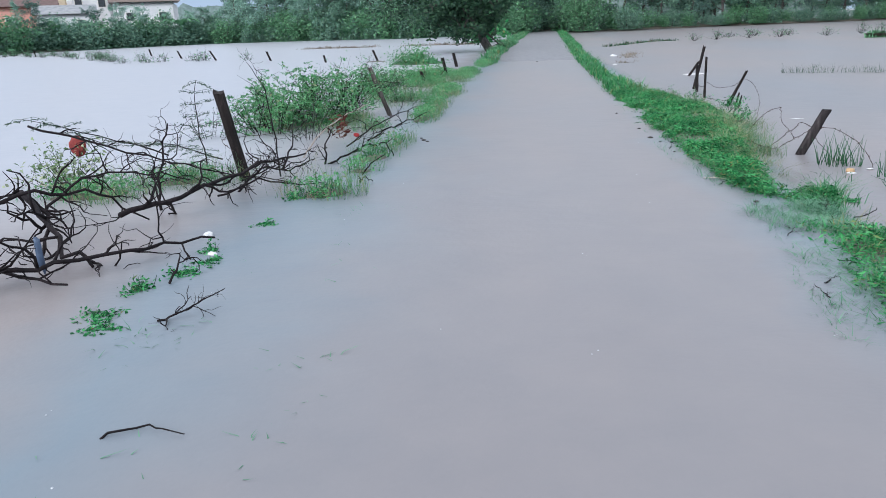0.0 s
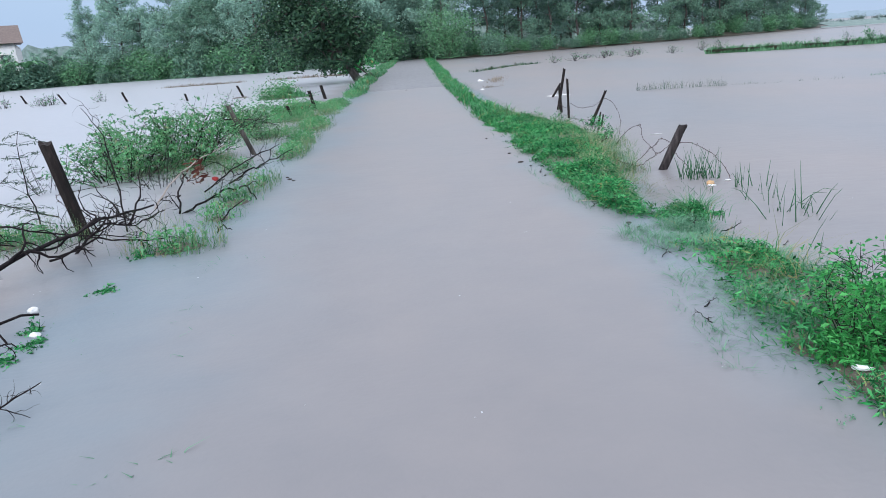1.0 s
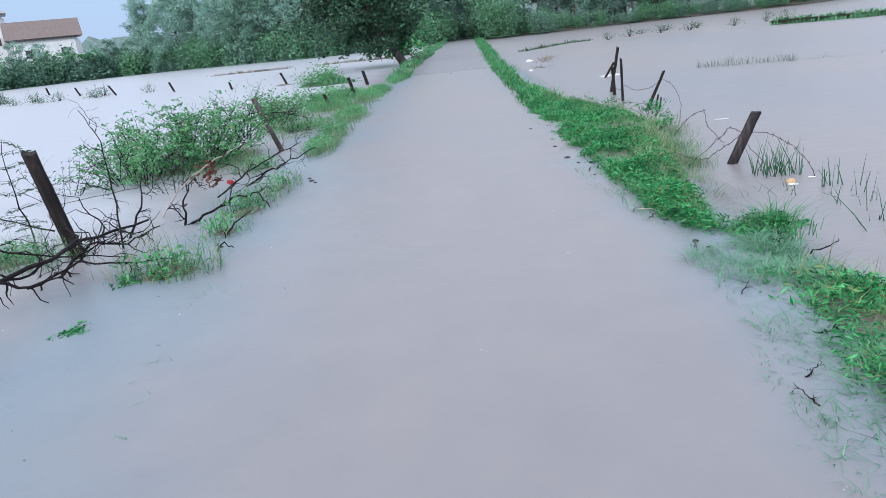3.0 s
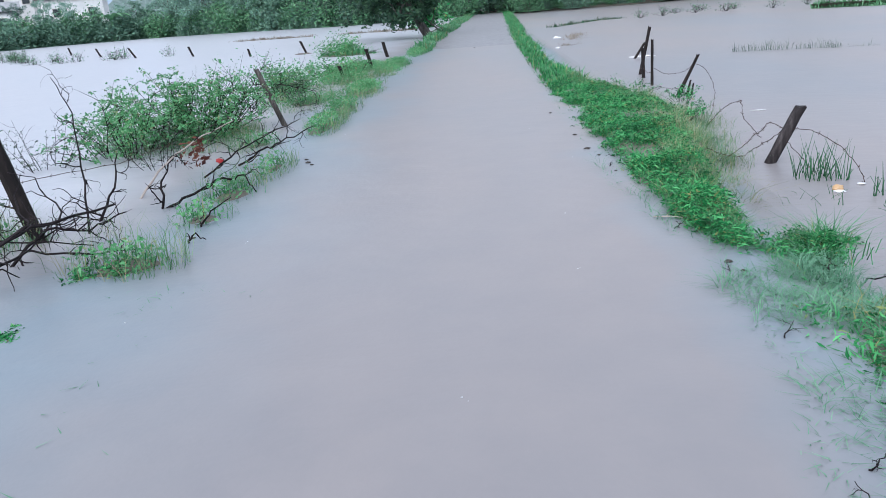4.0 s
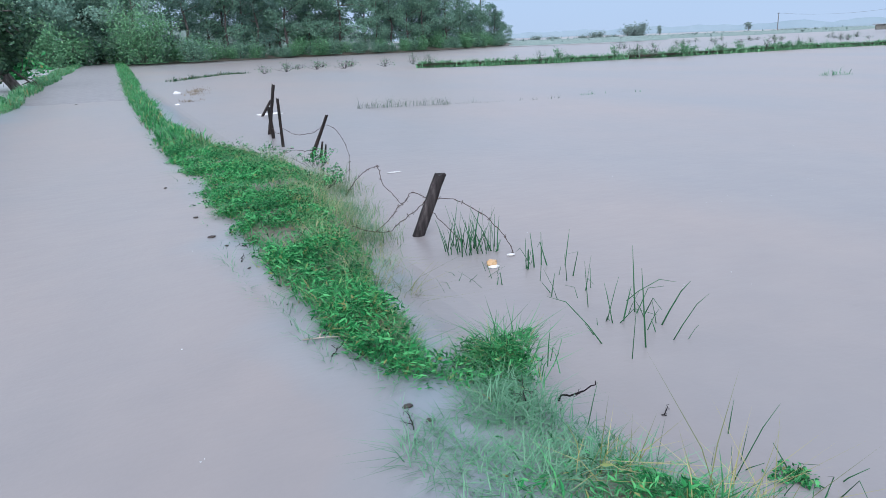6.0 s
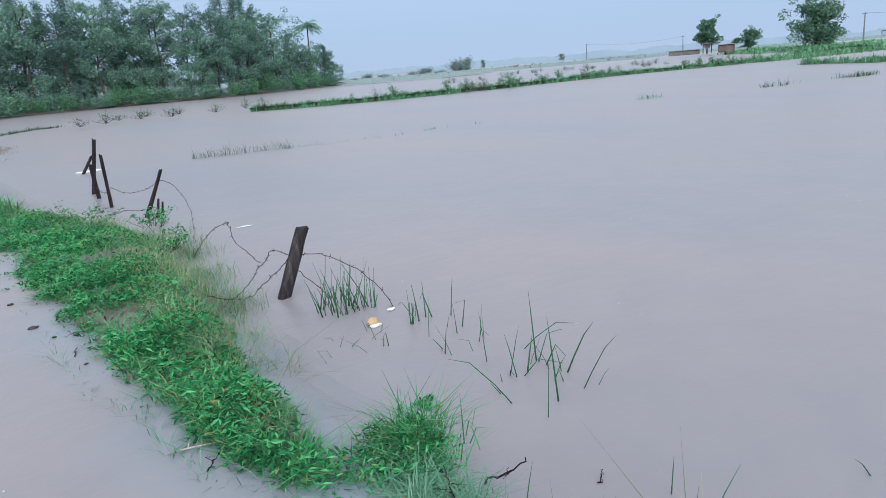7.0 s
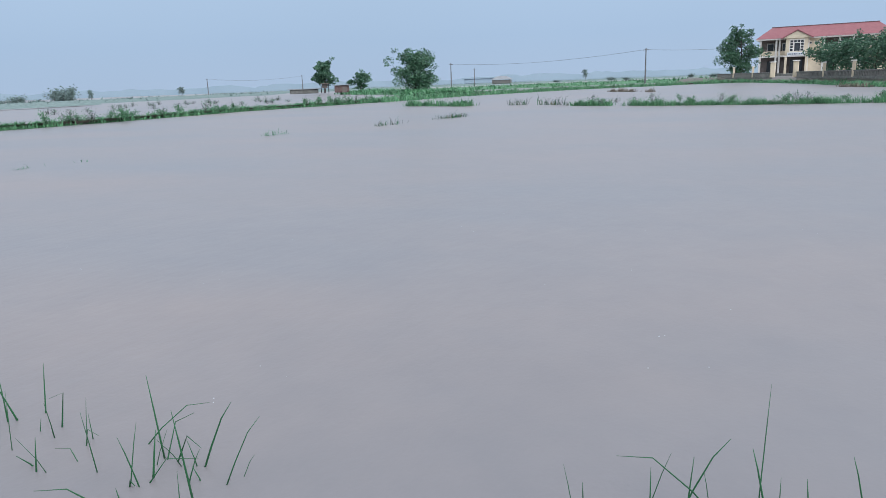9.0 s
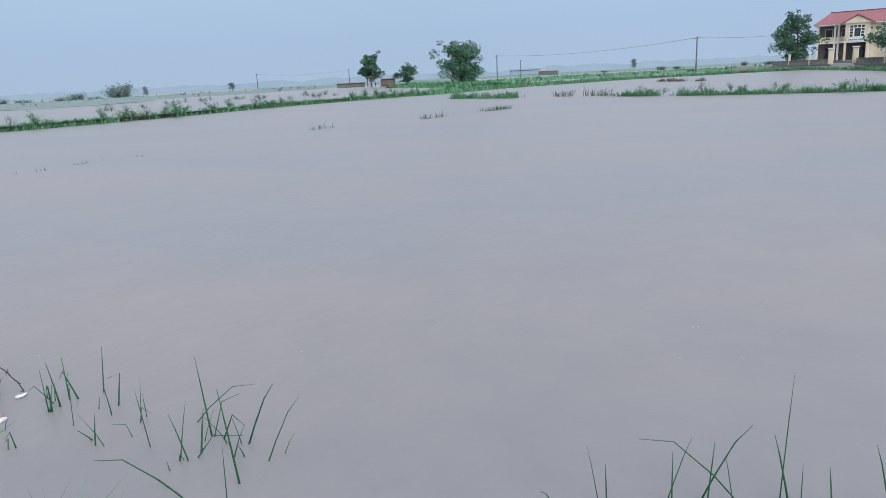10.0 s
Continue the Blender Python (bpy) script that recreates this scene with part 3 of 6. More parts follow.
def broad_tree(seed, height, spread, trunk_r, lean=(0, 0), crown_from=0.3, n_leaf=3500, leaf=0.3, droop=0.0, n_limb=11, shape=4):
    """Trunk with limbs and a crown of leaf clumps; gives two meshes' data."""
    r = np.random.default_rng(seed)
    top = Vector((lean[0], lean[1], height * 0.85))
    trunk = [Vector((0, 0, -0.3)), Vector((0, 0, 0))]
    for i in range(1, 7):
        t = i / 6
        trunk.append(Vector((top.x * t ** 0.8, top.y * t ** 0.8, top.z * t)) + Vector(r.normal(size=3)) * 0.03 * height * (0.3 if i < 6 else 0))
    rad = [trunk_r * 1.25, trunk_r * 1.15] + [trunk_r * (1 - 0.14 * i) for i in range(1, 7)]
    wood = [tube(trunk, rad, 7)]
    clumps = []
    for i in range(n_limb):
        t = crown_from + (1 - crown_from) * (i + r.uniform(0, 1)) / n_limb
        k = min(int(t * 6) + 1, 6)
        s = trunk[k].lerp(trunk[min(k + 1, 7)], t * 6 - int(t * 6))
        az = i * 2.4 + r.uniform(-0.5, 0.5)
        reach = spread * (1.05 - 0.55 * abs(t - 0.55) * 2) * r.uniform(0.7, 1.1)
        way = Vector((math.cos(az), math.sin(az), r.uniform(0.15, 0.8) - droop))
        pts, rr = limb(r, s, way, reach, trunk_r * 0.38)
        wood.append(tube(pts, rr, 5, False))
        for q in (2, 3, 4, 5):
            clumps.append((pts[q], reach * r.uniform(0.22, 0.4)))
            sub, sr = limb(r, pts[q], Vector(r.normal(size=3)) + Vector((0, 0, 0.2 - droop)), reach * 0.5, trunk_r * 0.14, 0.4, 3)
            wood.append(tube(sub, sr, 4, False))
            clumps.append((sub[-1], reach * r.uniform(0.18, 0.34)))
    clumps.append((trunk[-1], spread * 0.35))
    wts = np.array([c[1] ** 2 for c in clumps])
    pick = r.choice(len(clumps), n_leaf, p=wts / wts.sum())
    cc = np.array([tuple(c[0]) for c in clumps])[pick]
    cr = np.array([c[1] for c in clumps])[pick]
    off = r.normal(size=(n_leaf, 3))
    off /= np.linalg.norm(off, axis=1)[:, None]
    off *= (cr * r.uniform(0.25, 1.0, n_leaf) ** 0.6)[:, None]
    off[:, 2] *= 0.75
    pts = cc + off
    if droop:
        pts[:, 2] -= droop * r.uniform(0, 0.7, n_leaf) * cr
    pts[:, 2] = np.maximum(pts[:, 2], 0.15 + (0.15 + 0.7 * r.random(n_leaf) + np.clip(pts[:, 0] + 0.6, 0, 2) if droop > 0.4 else 0))
    return join(*wood), leaves(pts, leaf, r, 0.35, 0.55, shape)


def needle_tree(seed, height, spread, n_leaf=3200):
    """Tall feathery tree with upswept branches and drooping fine foliage."""
    r = np.random.default_rng(seed)
    trunk = [Vector((0, 0, -0.3))] + [Vector((r.normal() * 0.1, r.normal() * 0.1, height * t)) for t in (0.0, 0.2, 0.4, 0.6, 0.8, 1.0)]
    wood = [tube(trunk, [0.2, 0.18, 0.15, 0.12, 0.09, 0.05, 0.02], 6)]
    pts = []
    for i in range(34):
        t = 0.12 + 0.86 * i / 34
        reach = spread * (1.1 - t) * r.uniform(0.5, 1.2) + 0.25
        az = r.uniform(0, 6.28)
        p, rr = limb(r, (0, 0, height * t), (math.cos(az), math.sin(az), 0.55), reach, 0.04, 0.3, 4)
        wood.append(tube(p, rr, 4, False))
        m = int(n_leaf / 34)
        q = r.uniform(0.2, 1, m)
        base = np.array([tuple(p[0].lerp(p[-1], a)) for a in q])
        base += r.normal(size=(m, 3)) * (0.22 + 0.12 * reach)
        base[:, 2] -= np.abs(r.normal(size=m)) * 0.35
        pts.append(base)
    return join(*wood), leaves(np.concatenate(pts), 0.42, r, 0.1, 0.22, 4)


def shrub(seed, height, spread, n_leaf, leaf, n_stem=9, slim=0.5, stem_r=0.008, shape=6, low=0.2, ragged=0.25):
    """Many thin stems from one root, leaves along them."""
    r = np.random.default_rng(seed)
    wood, pts = [], []
    for i in range(n_stem):
        az = r.uniform(0, 6.28)
        out = r.uniform(0.1, 1.0)
        way = Vector((math.cos(az) * out * spread, math.sin(az) * out * spread, height * (1.15 - 0.5 * out)))
        L = way.length * r.uniform(0.75, 1.1)
        root = Vector((math.cos(az), math.sin(az), 0)) * 0.15 * spread * out
        p, rr = limb(r, root - Vector((0, 0, 0.06)), way, L, stem_r, 0.35, 6)
        wood.append(tube(p, rr, 4, False))
        for j in (2, 3, 4):
            s, sr = limb(r, p[j], Vector(r.normal(size=3)) + Vector((0, 0, 0.7)), L * 0.4, stem_r * 0.5, 0.4, 4)
            wood.append(tube(s, sr, 3, False))
            m = max(1, n_leaf // (n_stem * 5))
            q = r.uniform(0.1, 1.0, m)
            pts.append(np.array([tuple(s[0].lerp(s[-1], a)) for a in q]) + r.normal(size=(m, 3)) * ragged * spread * 0.4)
        m = max(1, n_leaf * 2 // (n_stem * 5))
        q = low + (1 - low) * r.uniform(0, 1, m)
        pts.append(np.array([tuple(p[min(int(a * 6), 5)].lerp(p[min(int(a * 6) + 1, 6)], a * 6 % 1)) for a in q]) + r.normal(size=(m, 3)) * ragged * spread * 0.4)
    pts = np.concatenate(pts)
    pts[:, 2] = np.maximum(pts[:, 2], 0.01)
    return join(*wood), leaves(pts, leaf, r, 0.55, slim, shape)


def plant(name, data, wood_mat, leaf_mat, label, category, at, group="", stem="stem", crown="foliage", turn=0.0):
    ob = thing(name, label, category, at, group, turn)
    part(stem, data[0], wood_mat, ob)
    part(crown, data[1], leaf_mat, ob)
    return ob


# the leaning tree beside the road
plant("roadside_tree", broad_tree(11, 6.8, 2.7, 0.19, (-2.7, 0.2), 0.2, 15000, 0.21, 0.7, 22), "bark", "tree",
      "dark-leaved leaning tree with drooping crown at the road's edge", "tree", (-2.05, 35.4, 0.0), "", "trunk", "crown")

# woodland round the far side of the flooded fields
WOOD = [
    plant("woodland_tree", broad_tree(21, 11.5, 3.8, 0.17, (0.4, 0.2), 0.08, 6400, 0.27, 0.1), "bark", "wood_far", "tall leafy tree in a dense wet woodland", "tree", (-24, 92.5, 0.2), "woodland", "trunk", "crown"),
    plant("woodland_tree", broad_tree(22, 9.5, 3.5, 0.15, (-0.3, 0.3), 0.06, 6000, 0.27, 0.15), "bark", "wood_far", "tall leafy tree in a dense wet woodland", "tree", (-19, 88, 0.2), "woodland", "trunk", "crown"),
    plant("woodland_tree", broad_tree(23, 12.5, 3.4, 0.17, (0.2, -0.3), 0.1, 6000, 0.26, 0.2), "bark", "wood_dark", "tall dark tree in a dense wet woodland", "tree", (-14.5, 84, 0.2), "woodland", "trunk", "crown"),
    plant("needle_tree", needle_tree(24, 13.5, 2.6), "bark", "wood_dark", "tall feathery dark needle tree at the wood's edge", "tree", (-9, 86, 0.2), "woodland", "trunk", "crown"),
]
EDGE = [
    plant("edge_shrub", shrub(31, 2.4, 1.6, 1500, 0.23, 7, 0.55, 0.03, 4, 0.05, 0.5), "bark", "shrub_far", "bright leafy shrub at the woodland edge", "shrub", (-33, 92, 0.1), "woodland edge shrubs"),
    plant("edge_shrub", shrub(32, 1.8, 1.6, 1400, 0.22, 7, 0.5, 0.02, 4, 0.05, 0.5), "bark", "wood_far", "low leafy shrub at the woodland edge", "shrub", (-19, 83.5, 0.1), "woodland edge shrubs"),
]
WOOD_LINE = [(-100, 44), (-62, 62), (-55, 84), (-44, 96), (-26, 88), (-13, 78), (-4, 84), (0.8, 97), (5, 90), (10, 88), (22, 92), (36, 93), (44, 97), (54, 104), (64, 112)]


def along(line, step, r, jitter):
    out = []
    for (x0, y0), (x1, y1) in zip(line, line[1:]):
        L = math.hypot(x1 - x0, y1 - y0)
        for i in range(int(L / step)):
            t = (i + r.uniform(0, 1)) * step / L
            out.append((x0 + (x1 - x0) * t + r.normal() * jitter, y0 + (y1 - y0) * t + r.normal() * jitter))
    return out


r_wood = np.random.default_rng(5)
HAZY = {}


def hazy_crown(ob):
    """Swaps in leaf colours paled for haze, on the road's side of the wood."""
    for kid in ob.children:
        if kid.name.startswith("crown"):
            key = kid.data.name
            if key not in HAZY:
                HAZY[key] = kid.data.copy()
                HAZY[key].materials[0] = MAT["hazy_leaf"]
            kid.data = HAZY[key]


for row, (back, step) in enumerate(((1.5, 2.7), (5.0, 3.6), (10.0, 6.5))):
    for x, y in along(WOOD_LINE, step, r_wood, 0.8):
        nx, ny = (-0.35, 0.93) if x > 0 else (-0.15, 0.99)
        px, py = x + nx * back, y + ny * back
        if abs(px - 1.0) < 1.9 and py < 95:
            continue
        low = float(np.clip((px + 46) / 11, 0, 1))
        pick = r_wood.choice(4, p=(0.35, 0.35, 0.2, 0.1) if x < 6 else (0.25, 0.2, 0.3, 0.25))
        if low < 0.3 and row > 0:
            continue
        s = r_wood.uniform(0.78, 1.12) * (0.46 + 0.54 * low) * (0.6 if x > 51 else 0.92 if x > 44 else 1.0)
        ob = copy_thing(WOOD[pick], pose(px, py, 0.1, 0, 0, r_wood.uniform(0, 360)))
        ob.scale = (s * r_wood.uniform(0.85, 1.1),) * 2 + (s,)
        # most crowns on the road's side take the haze-paled colour
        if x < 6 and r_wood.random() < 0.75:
            hazy_crown(ob)
# the four from x -0.6 to 3.2 are added to darken the road's end gap
for k, x, y, s in ((3, 40, 99, 1.13), (3, 42.2, 100, 0.98), (3, 46, 103, 0.82), (3, 21, 100, 1.15), (3, 26, 99, 1.05), (3, 15, 94, 1.05), (2, 1.2, 99, 0.9), (1, -0.6, 101, 1.0), (2, 3.2, 102, 1.0), (0, 1.6, 104, 1.0), (0, 60.5, 110, 0.62), (1, 57, 107.5, 0.66), (1, 53, 105.5, 0.72), (2, 63, 112, 0.5), (1, 65, 113.5, 0.42), (3, -22, 92, 0.85)):
    ob = copy_thing(WOOD[k], pose(x, y, 0.1, 0, 0, k * 71 + x * 13))
    ob.scale = (s, s, s)
for x, y in along([(-60, 70), (-54, 84), (-44, 95), (-27, 87)], 1.5, r_wood, 0.9):
    ob = copy_thing(EDGE[1], pose(x, y + r_wood.uniform(0.5, 3), 0.05, 0, 0, r_wood.uniform(0, 360)))
    s = r_wood.uniform(1.2, 1.9)
    ob.scale = (s * 1.1, s * 1.1, s)
for x, y in along(WOOD_LINE, 1.0, r_wood, 0.7):
    if abs(x - 1.0) < 2.4:
        continue
    ob = copy_thing(EDGE[r_wood.integers(2)], pose(x, y, 0.05, 0, 0, r_wood.uniform(0, 360)))
    s = r_wood.uniform(0.7, 1.3) * (0.9 if x > 8 else 1.35)
    ob.scale = (s, s, s * r_wood.uniform(0.8, 1.1))

# bank under the woodland's edge
def ribbon(line, width, top, seed, step=0.8):
    pts = []
    for (x0, y0), (x1, y1) in zip(line, line[1:]):
        n = max(2, int(math.hypot(x1 - x0, y1 - y0) / step))
        pts += [(x0 + (x1 - x0) * i / n, y0 + (y1 - y0) * i / n) for i in range(n)]
    pts.append(line[-1])
    v, f = [], []
    for i, (x, y) in enumerate(pts):
        a, b = pts[max(i - 1, 0)], pts[min(i + 1, len(pts) - 1)]
        dx, dy = b[0] - a[0], b[1] - a[1]
        L = math.hypot(dx, dy) or 1
        nx, ny = -dy / L, dx / L
        for k, (o, h) in enumerate(((-0.5, -0.35), (-0.38, 0.0), (-0.2, 0.8), (0.0, 1.0), (0.2, 0.8), (0.38, 0.0), (0.5, -0.35))):
            w = width * (1 + 0.35 * fbm(x + seed, y + k, 0.35))
            v.append((x + nx * o * w, y + ny * o * w, top * h + 0.04 * fbm(x, y + k * 3, 0.9)))
    for i in range(len(pts) - 1):
        for k in range(6):
            f.append((i * 7 + k, i * 7 + k + 1, (i + 1) * 7 + k + 1, (i + 1) * 7 + k))
    return v, f


WOOD_BANK = [(x + (0.6 if x > 2 else 0.2), y + 2.6) for x, y in WOOD_LINE]
solo("woodland_floor", ribbon(WOOD_BANK, 7.0, 0.35, 3, 1.5), "soil", "dark soil bank under the woodland", "ground", kind="structure", smooth=True)

# the shrubs that frame the road's far end
for seed, x, y, h, sp, n, mat, lab in (
        (41, -3.4, 76.0, 4.4, 2.0, 3400, "shrub_far", "rounded bright green shrub beside the road's end"),
        (42, 5.2, 84.0, 6.4, 3.4, 5600, "shrub_far", "tall bushy green shrub beside the road's end"),
        (43, -3.4, 50.0, 1.7, 1.2, 1800, "herb", "low bright bush on the grassy road edge"),
        (44, 3.4, 90.0, 4.0, 2.0, 2600, "wood_far", "dark shrub closing the road's end"),
        # added to cover the bright gap and stand for the dark under the trees
        (46, 1.0, 95.0, 4.6, 2.4, 3600, "wood_dark", "dark shrub added to stand for shade at the road's end"),
        (45, 10.0, 84.0, 2.4, 2.0, 2000, "wood_far", "low shrub at the flooded field's edge")):
    plant("roadside_shrub", shrub(seed, h, sp, n, 0.25, 18, 0.55, 0.02, 4, 0.02, 0.45), "bark", mat, lab, "shrub", (x, y, 0.05))

# ---- grass and herbs of the verges ----
r_g = np.random.default_rng(12)


def on(pts, zf, sink=0.01):
    return np.array([(x, y, zf(x, y) - sink) for x, y in pts])


def right_t(x, y):
    """Where a place lies across the right verge: 0 at the road, 1 at the field."""
    a, b = interp(y, RIGHT_IN), interp(y, RIGHT_OUT)
    return (x - a) / max(b - a, 0.1)


TURF = [(-3, 1.0), (5.5, 1.0), (6.5, 0.95), (7.5, 0.8), (9.5, 0.72), (12, 0.78), (14, 0.95), (20, 1.0), (60, 1.0)]


def right_keep(x, y):
    e = right_bank(x, y)
    if e < 0.02:
        return 0.0
    ragged = right_t(x, y) + 0.22 * fbm(x, y, 2.6)
    thin = float(np.clip((interp(y, TURF) - ragged) * 5 + 0.5, 0.06, 1))
    rise = float(np.clip((right_t(x, y) - 0.15) * 3, 0, 1)) * float(3.2 < y < 5.0) * 0.65
    return float(np.clip(0.25 + e, 0, 1)) * max(0.15 + 0.85 * interp(y, SUNK), rise) * thin * float(np.clip(0.62 + 1.5 * fbm(x + 3.0, y, 1.5), 0.12, 1))


near_pts = scatter_in(46000, 1.35, 3.9, 0.5, 13.5, right_keep, r_g)
solo("grass", join(blades(on(near_pts, right_z), 0.045, 0.0075, 1.3, r_g)), "grass", "bright green short grass covering the road bank", "grass", kind="stuff")
long_pts = scatter_in(1300, 1.5, 3.9, 2.0, 13.5, lambda x, y: right_keep(x, y) * float(np.clip(0.3 + 1.6 * fbm(x, y, 1.3), 0, 1)), r_g)
solo("long_grass", join(blades(on(long_pts, right_z), 0.095, 0.006, 1.1, r_g, 0.6)), "grass", "longer drooping grass blades in the bank turf", "grass", kind="stuff")
herb_pts = scatter_in(38000, 1.35, 3.9, 1.0, 14, lambda x, y: right_keep(x, y) * float(np.clip(0.55 + 1.6 * fbm(x, y, 1.6), 0.12, 1)), r_g)
hb = on(herb_pts, right_z, 0)
hb[:, 2] += r_g.uniform(0.01, 0.075, len(hb)) * (0.6 + 0.9 * np.array([max(0.0, 0.4 + fbm(p[0], p[1], 2.6)) for p in hb]))
solo("herb_cover", leaves(hb, 0.043, r_g, 0.45, 0.26), "herb", "small-leaved green creeping herbs among the bank grass", "herbs", kind="stuff")
far_pts = scatter_in(21000, 1.5, 4.2, 13, 90, right_keep, r_g)
solo("grass", join(blades(on(far_pts, right_z), 0.14, 0.02, 0.8, r_g)), "grass", "green grass strip along the far road bank", "grass", kind="stuff")
wisp_pts = scatter_in(7500, 1.9, 4.2, 5.6, 14, lambda x, y: float(np.clip(1 - abs(right_t(x, y) - 0.85) * 2.6, 0, 1)) * float(np.clip(0.45 + 1.2 * fbm(x, y, 1.8), 0.05, 1)), r_g)
solo("wispy_grass", join(blades(on(wisp_pts, lambda x, y: max(right_z(x, y), FIELD)), 0.12, 0.003, 1.1, r_g, 0.5)), "wispy", "thin pale olive grass thinning out into the flooded field", "grass", kind="stuff")
dry_pts = scatter_in(420, 1.9, 3.6, 3.4, 13, lambda x, y: float(abs(right_t(x, y) - 0.8) < 0.22) * float(np.clip(2.2 * fbm(x, y, 1.6), 0, 1)), r_g)
solo("tall_dry_grass", join(blades(on(dry_pts, lambda x, y: max(right_z(x, y), FIELD)), 0.13, 0.003, 1.0, r_g, 0.5)), "drygrass", "thin straw-coloured grass stalks at the bank's water edge", "grass", kind="stuff")
straw_pts = np.concatenate([np.random.default_rng(70 + k).normal((x, y), (0.09, 0.07), (n, 2)) for k, (x, y, n) in enumerate(((2.42, 4.26, 70), (2.25, 4.6, 35), (2.28, 6.63, 40), (2.46, 7.27, 35), (2.19, 3.85, 25)))])
solo("straw_tufts", join(blades(on(straw_pts, lambda x, y: max(right_z(x, y), FIELD)), 0.11, 0.004, 1.6, r_g, 0.6)), "drygrass", "bent tufts of pale straw at the bank's outer edge", "grass", kind="stuff")
sunk_pts = scatter_in(8500, 1.6, 3.0, 2.9, 5.6, lambda x, y: float(np.clip(right_bank(x, y) + 0.35, 0, 1)) * (1.15 - interp(y, SUNK)), r_g)
sb = on(sunk_pts, lambda x, y: -0.03 if x < 2.1 else -0.03 + (x - 2.1) * -0.1)
solo("sunken_grass", join(blades(sb, 0.06, 0.0045, 1.5, r_g)), "sunkgrass", "silted grass half under the flood water", "grass", kind="stuff")
edge_pts = scatter_in(2400, 1.5, 4.0, 2.9, 13.5, lambda x, y: float(np.clip(1 - abs(right_bank(x, y) + 0.1) * 4, 0, 1)), r_g)
solo("water_edge_grass", join(blades(on(edge_pts, lambda x, y: -0.02 if x < 2.1 else FIELD), 0.075, 0.0035, 1.1, r_g)), "sunkgrass", "scattered thin grass blades standing in the shallow edge", "grass", kind="stuff")

LEFT_KEEP = lambda x, y: float(np.clip((left_cover(x, y) - 0.25) * 1.4, 0, 1))
lp = scatter_in(11000, -6.2, -1.0, 2.2, 26, LEFT_KEEP, r_g)
solo("grass", join(blades(on(lp, lambda x, y: max(left_z(x, y), -0.03)), 0.1, 0.007, 0.9, r_g)), "leftgrass", "green grass tufts on the drowned road bank", "grass", kind="stuff")
lf = scatter_in(11000, -4.2, -0.8, 24, 90, LEFT_KEEP, r_g)
solo("grass", join(blades(on(lf, lambda x, y: max(left_z(x, y), -0.03)), 0.2, 0.03, 0.7, r_g)), "leftgrass", "green grass along the far road edge", "grass", kind="stuff")
lh = scatter_in(15000, -5.6, -1.0, 2.2, 24, LEFT_KEEP, r_g)
lhb = on(lh, lambda x, y: max(left_z(x, y), 0.0), 0)
lhb[:, 2] += r_g.uniform(0.01, 0.14, len(lhb))
solo("herb_cover", leaves(lhb, 0.042, r_g, 0.6, 0.5), "bush", "green leafy herbs on the drowned bank", "herbs", kind="stuff")
le = scatter_in(1500, -5, -0.9, 2.2, 14, lambda x, y: float(np.clip(1 - abs(left_cover(x, y) - 0.05) * 2.5, 0, 1)), r_g)
solo("water_edge_grass", join(blades(on(le, lambda x, y: -0.02), 0.10, 0.004, 0.7, r_g)), "sunkgrass", "thin grass blades standing in the shallow edge", "grass", kind="stuff")
lw = scatter_in(5200, -5.2, -1.1, 4.6, 17, lambda x, y: float(np.clip(1.1 - abs(left_cover(x, y) - 0.1) * 1.5, 0, 1)) * float(np.clip(0.35 + 1.5 * fbm(x, y, 1.1), 0, 1)), r_g)
solo("wispy_grass", join(blades(on(lw, lambda x, y: max(left_z(x, y), -0.03)), 0.19, 0.0032, 0.6, r_g, 0.5)), "wispy", "thin pale grass stalks rising from the drowned bank", "grass", kind="stuff")


def sprig_shrub(seed, height, spread, n_stem, n_twig, leaf, per, slim=0.48, stem_r=0.006, bare=0.25):
    """Forking stems whose twigs end in rosettes of leaves; some tips stay bare."""
    r = np.random.default_rng(seed)
    wood, pts = [], []
    for i in range(n_stem):
        az, out = r.uniform(0, 6.28), math.sqrt(r.uniform(0.02, 1.0))
        root = Vector((math.cos(az), math.sin(az), 0)) * 0.35 * spread * out + Vector((0, 0, -0.06))
        way = Vector((math.cos(az) * out * spread * 0.8, math.sin(az) * out * spread * 0.8, height * (1.2 - 0.55 * out)))
        L = way.length * r.uniform(0.7, 1.05)
        p, rr = limb(r, root, way, L, stem_r, 0.3, 8)
        wood.append(tube(p, rr, 5, False))
        for j in range(n_twig):
            k = 2 + (j * 6) // n_twig
            q, qr = limb(r, p[k], Vector((r.normal(), r.normal(), r.uniform(0.1, 1.2))), L * r.uniform(0.16, 0.36), stem_r * 0.5, 0.4, 4)
            wood.append(tube(q, qr, 4, False))
            if r.random() < bare:
                continue
            for at in (q[-1], q[2]):
                n = int(per * r.uniform(0.5, 1.2)) + 1
                c = np.array(tuple(at)) + r.normal(size=(n, 3)) * np.array((1, 1, 0.35)) * leaf * 0.75
                pts.append(c)
        if r.random() > bare:
            pts.append(np.array(tuple(p[-1])) + r.normal(size=(per, 3)) * np.array((1, 1, 0.4)) * leaf * 0.7)
    pts = np.concatenate(pts)
    pts[:, 2] = np.maximum(pts[:, 2], 0.01)
    return join(*wood), leaves(pts, leaf, r, 0.7, slim, 6)


speck = scatter_in(260, -1.75, -0.55, 1.6, 5.2, lambda x, y: float(np.clip(2.0 * fbm(x, y, 2.4), 0, 1)), r_g)
solo("drowned_weed", join(blades(on(speck, lambda x, y: -0.012), 0.03, 0.006, 1.6, r_g)), "sunkgrass", "tips of drowned weeds just breaking the water", "weeds", kind="stuff")

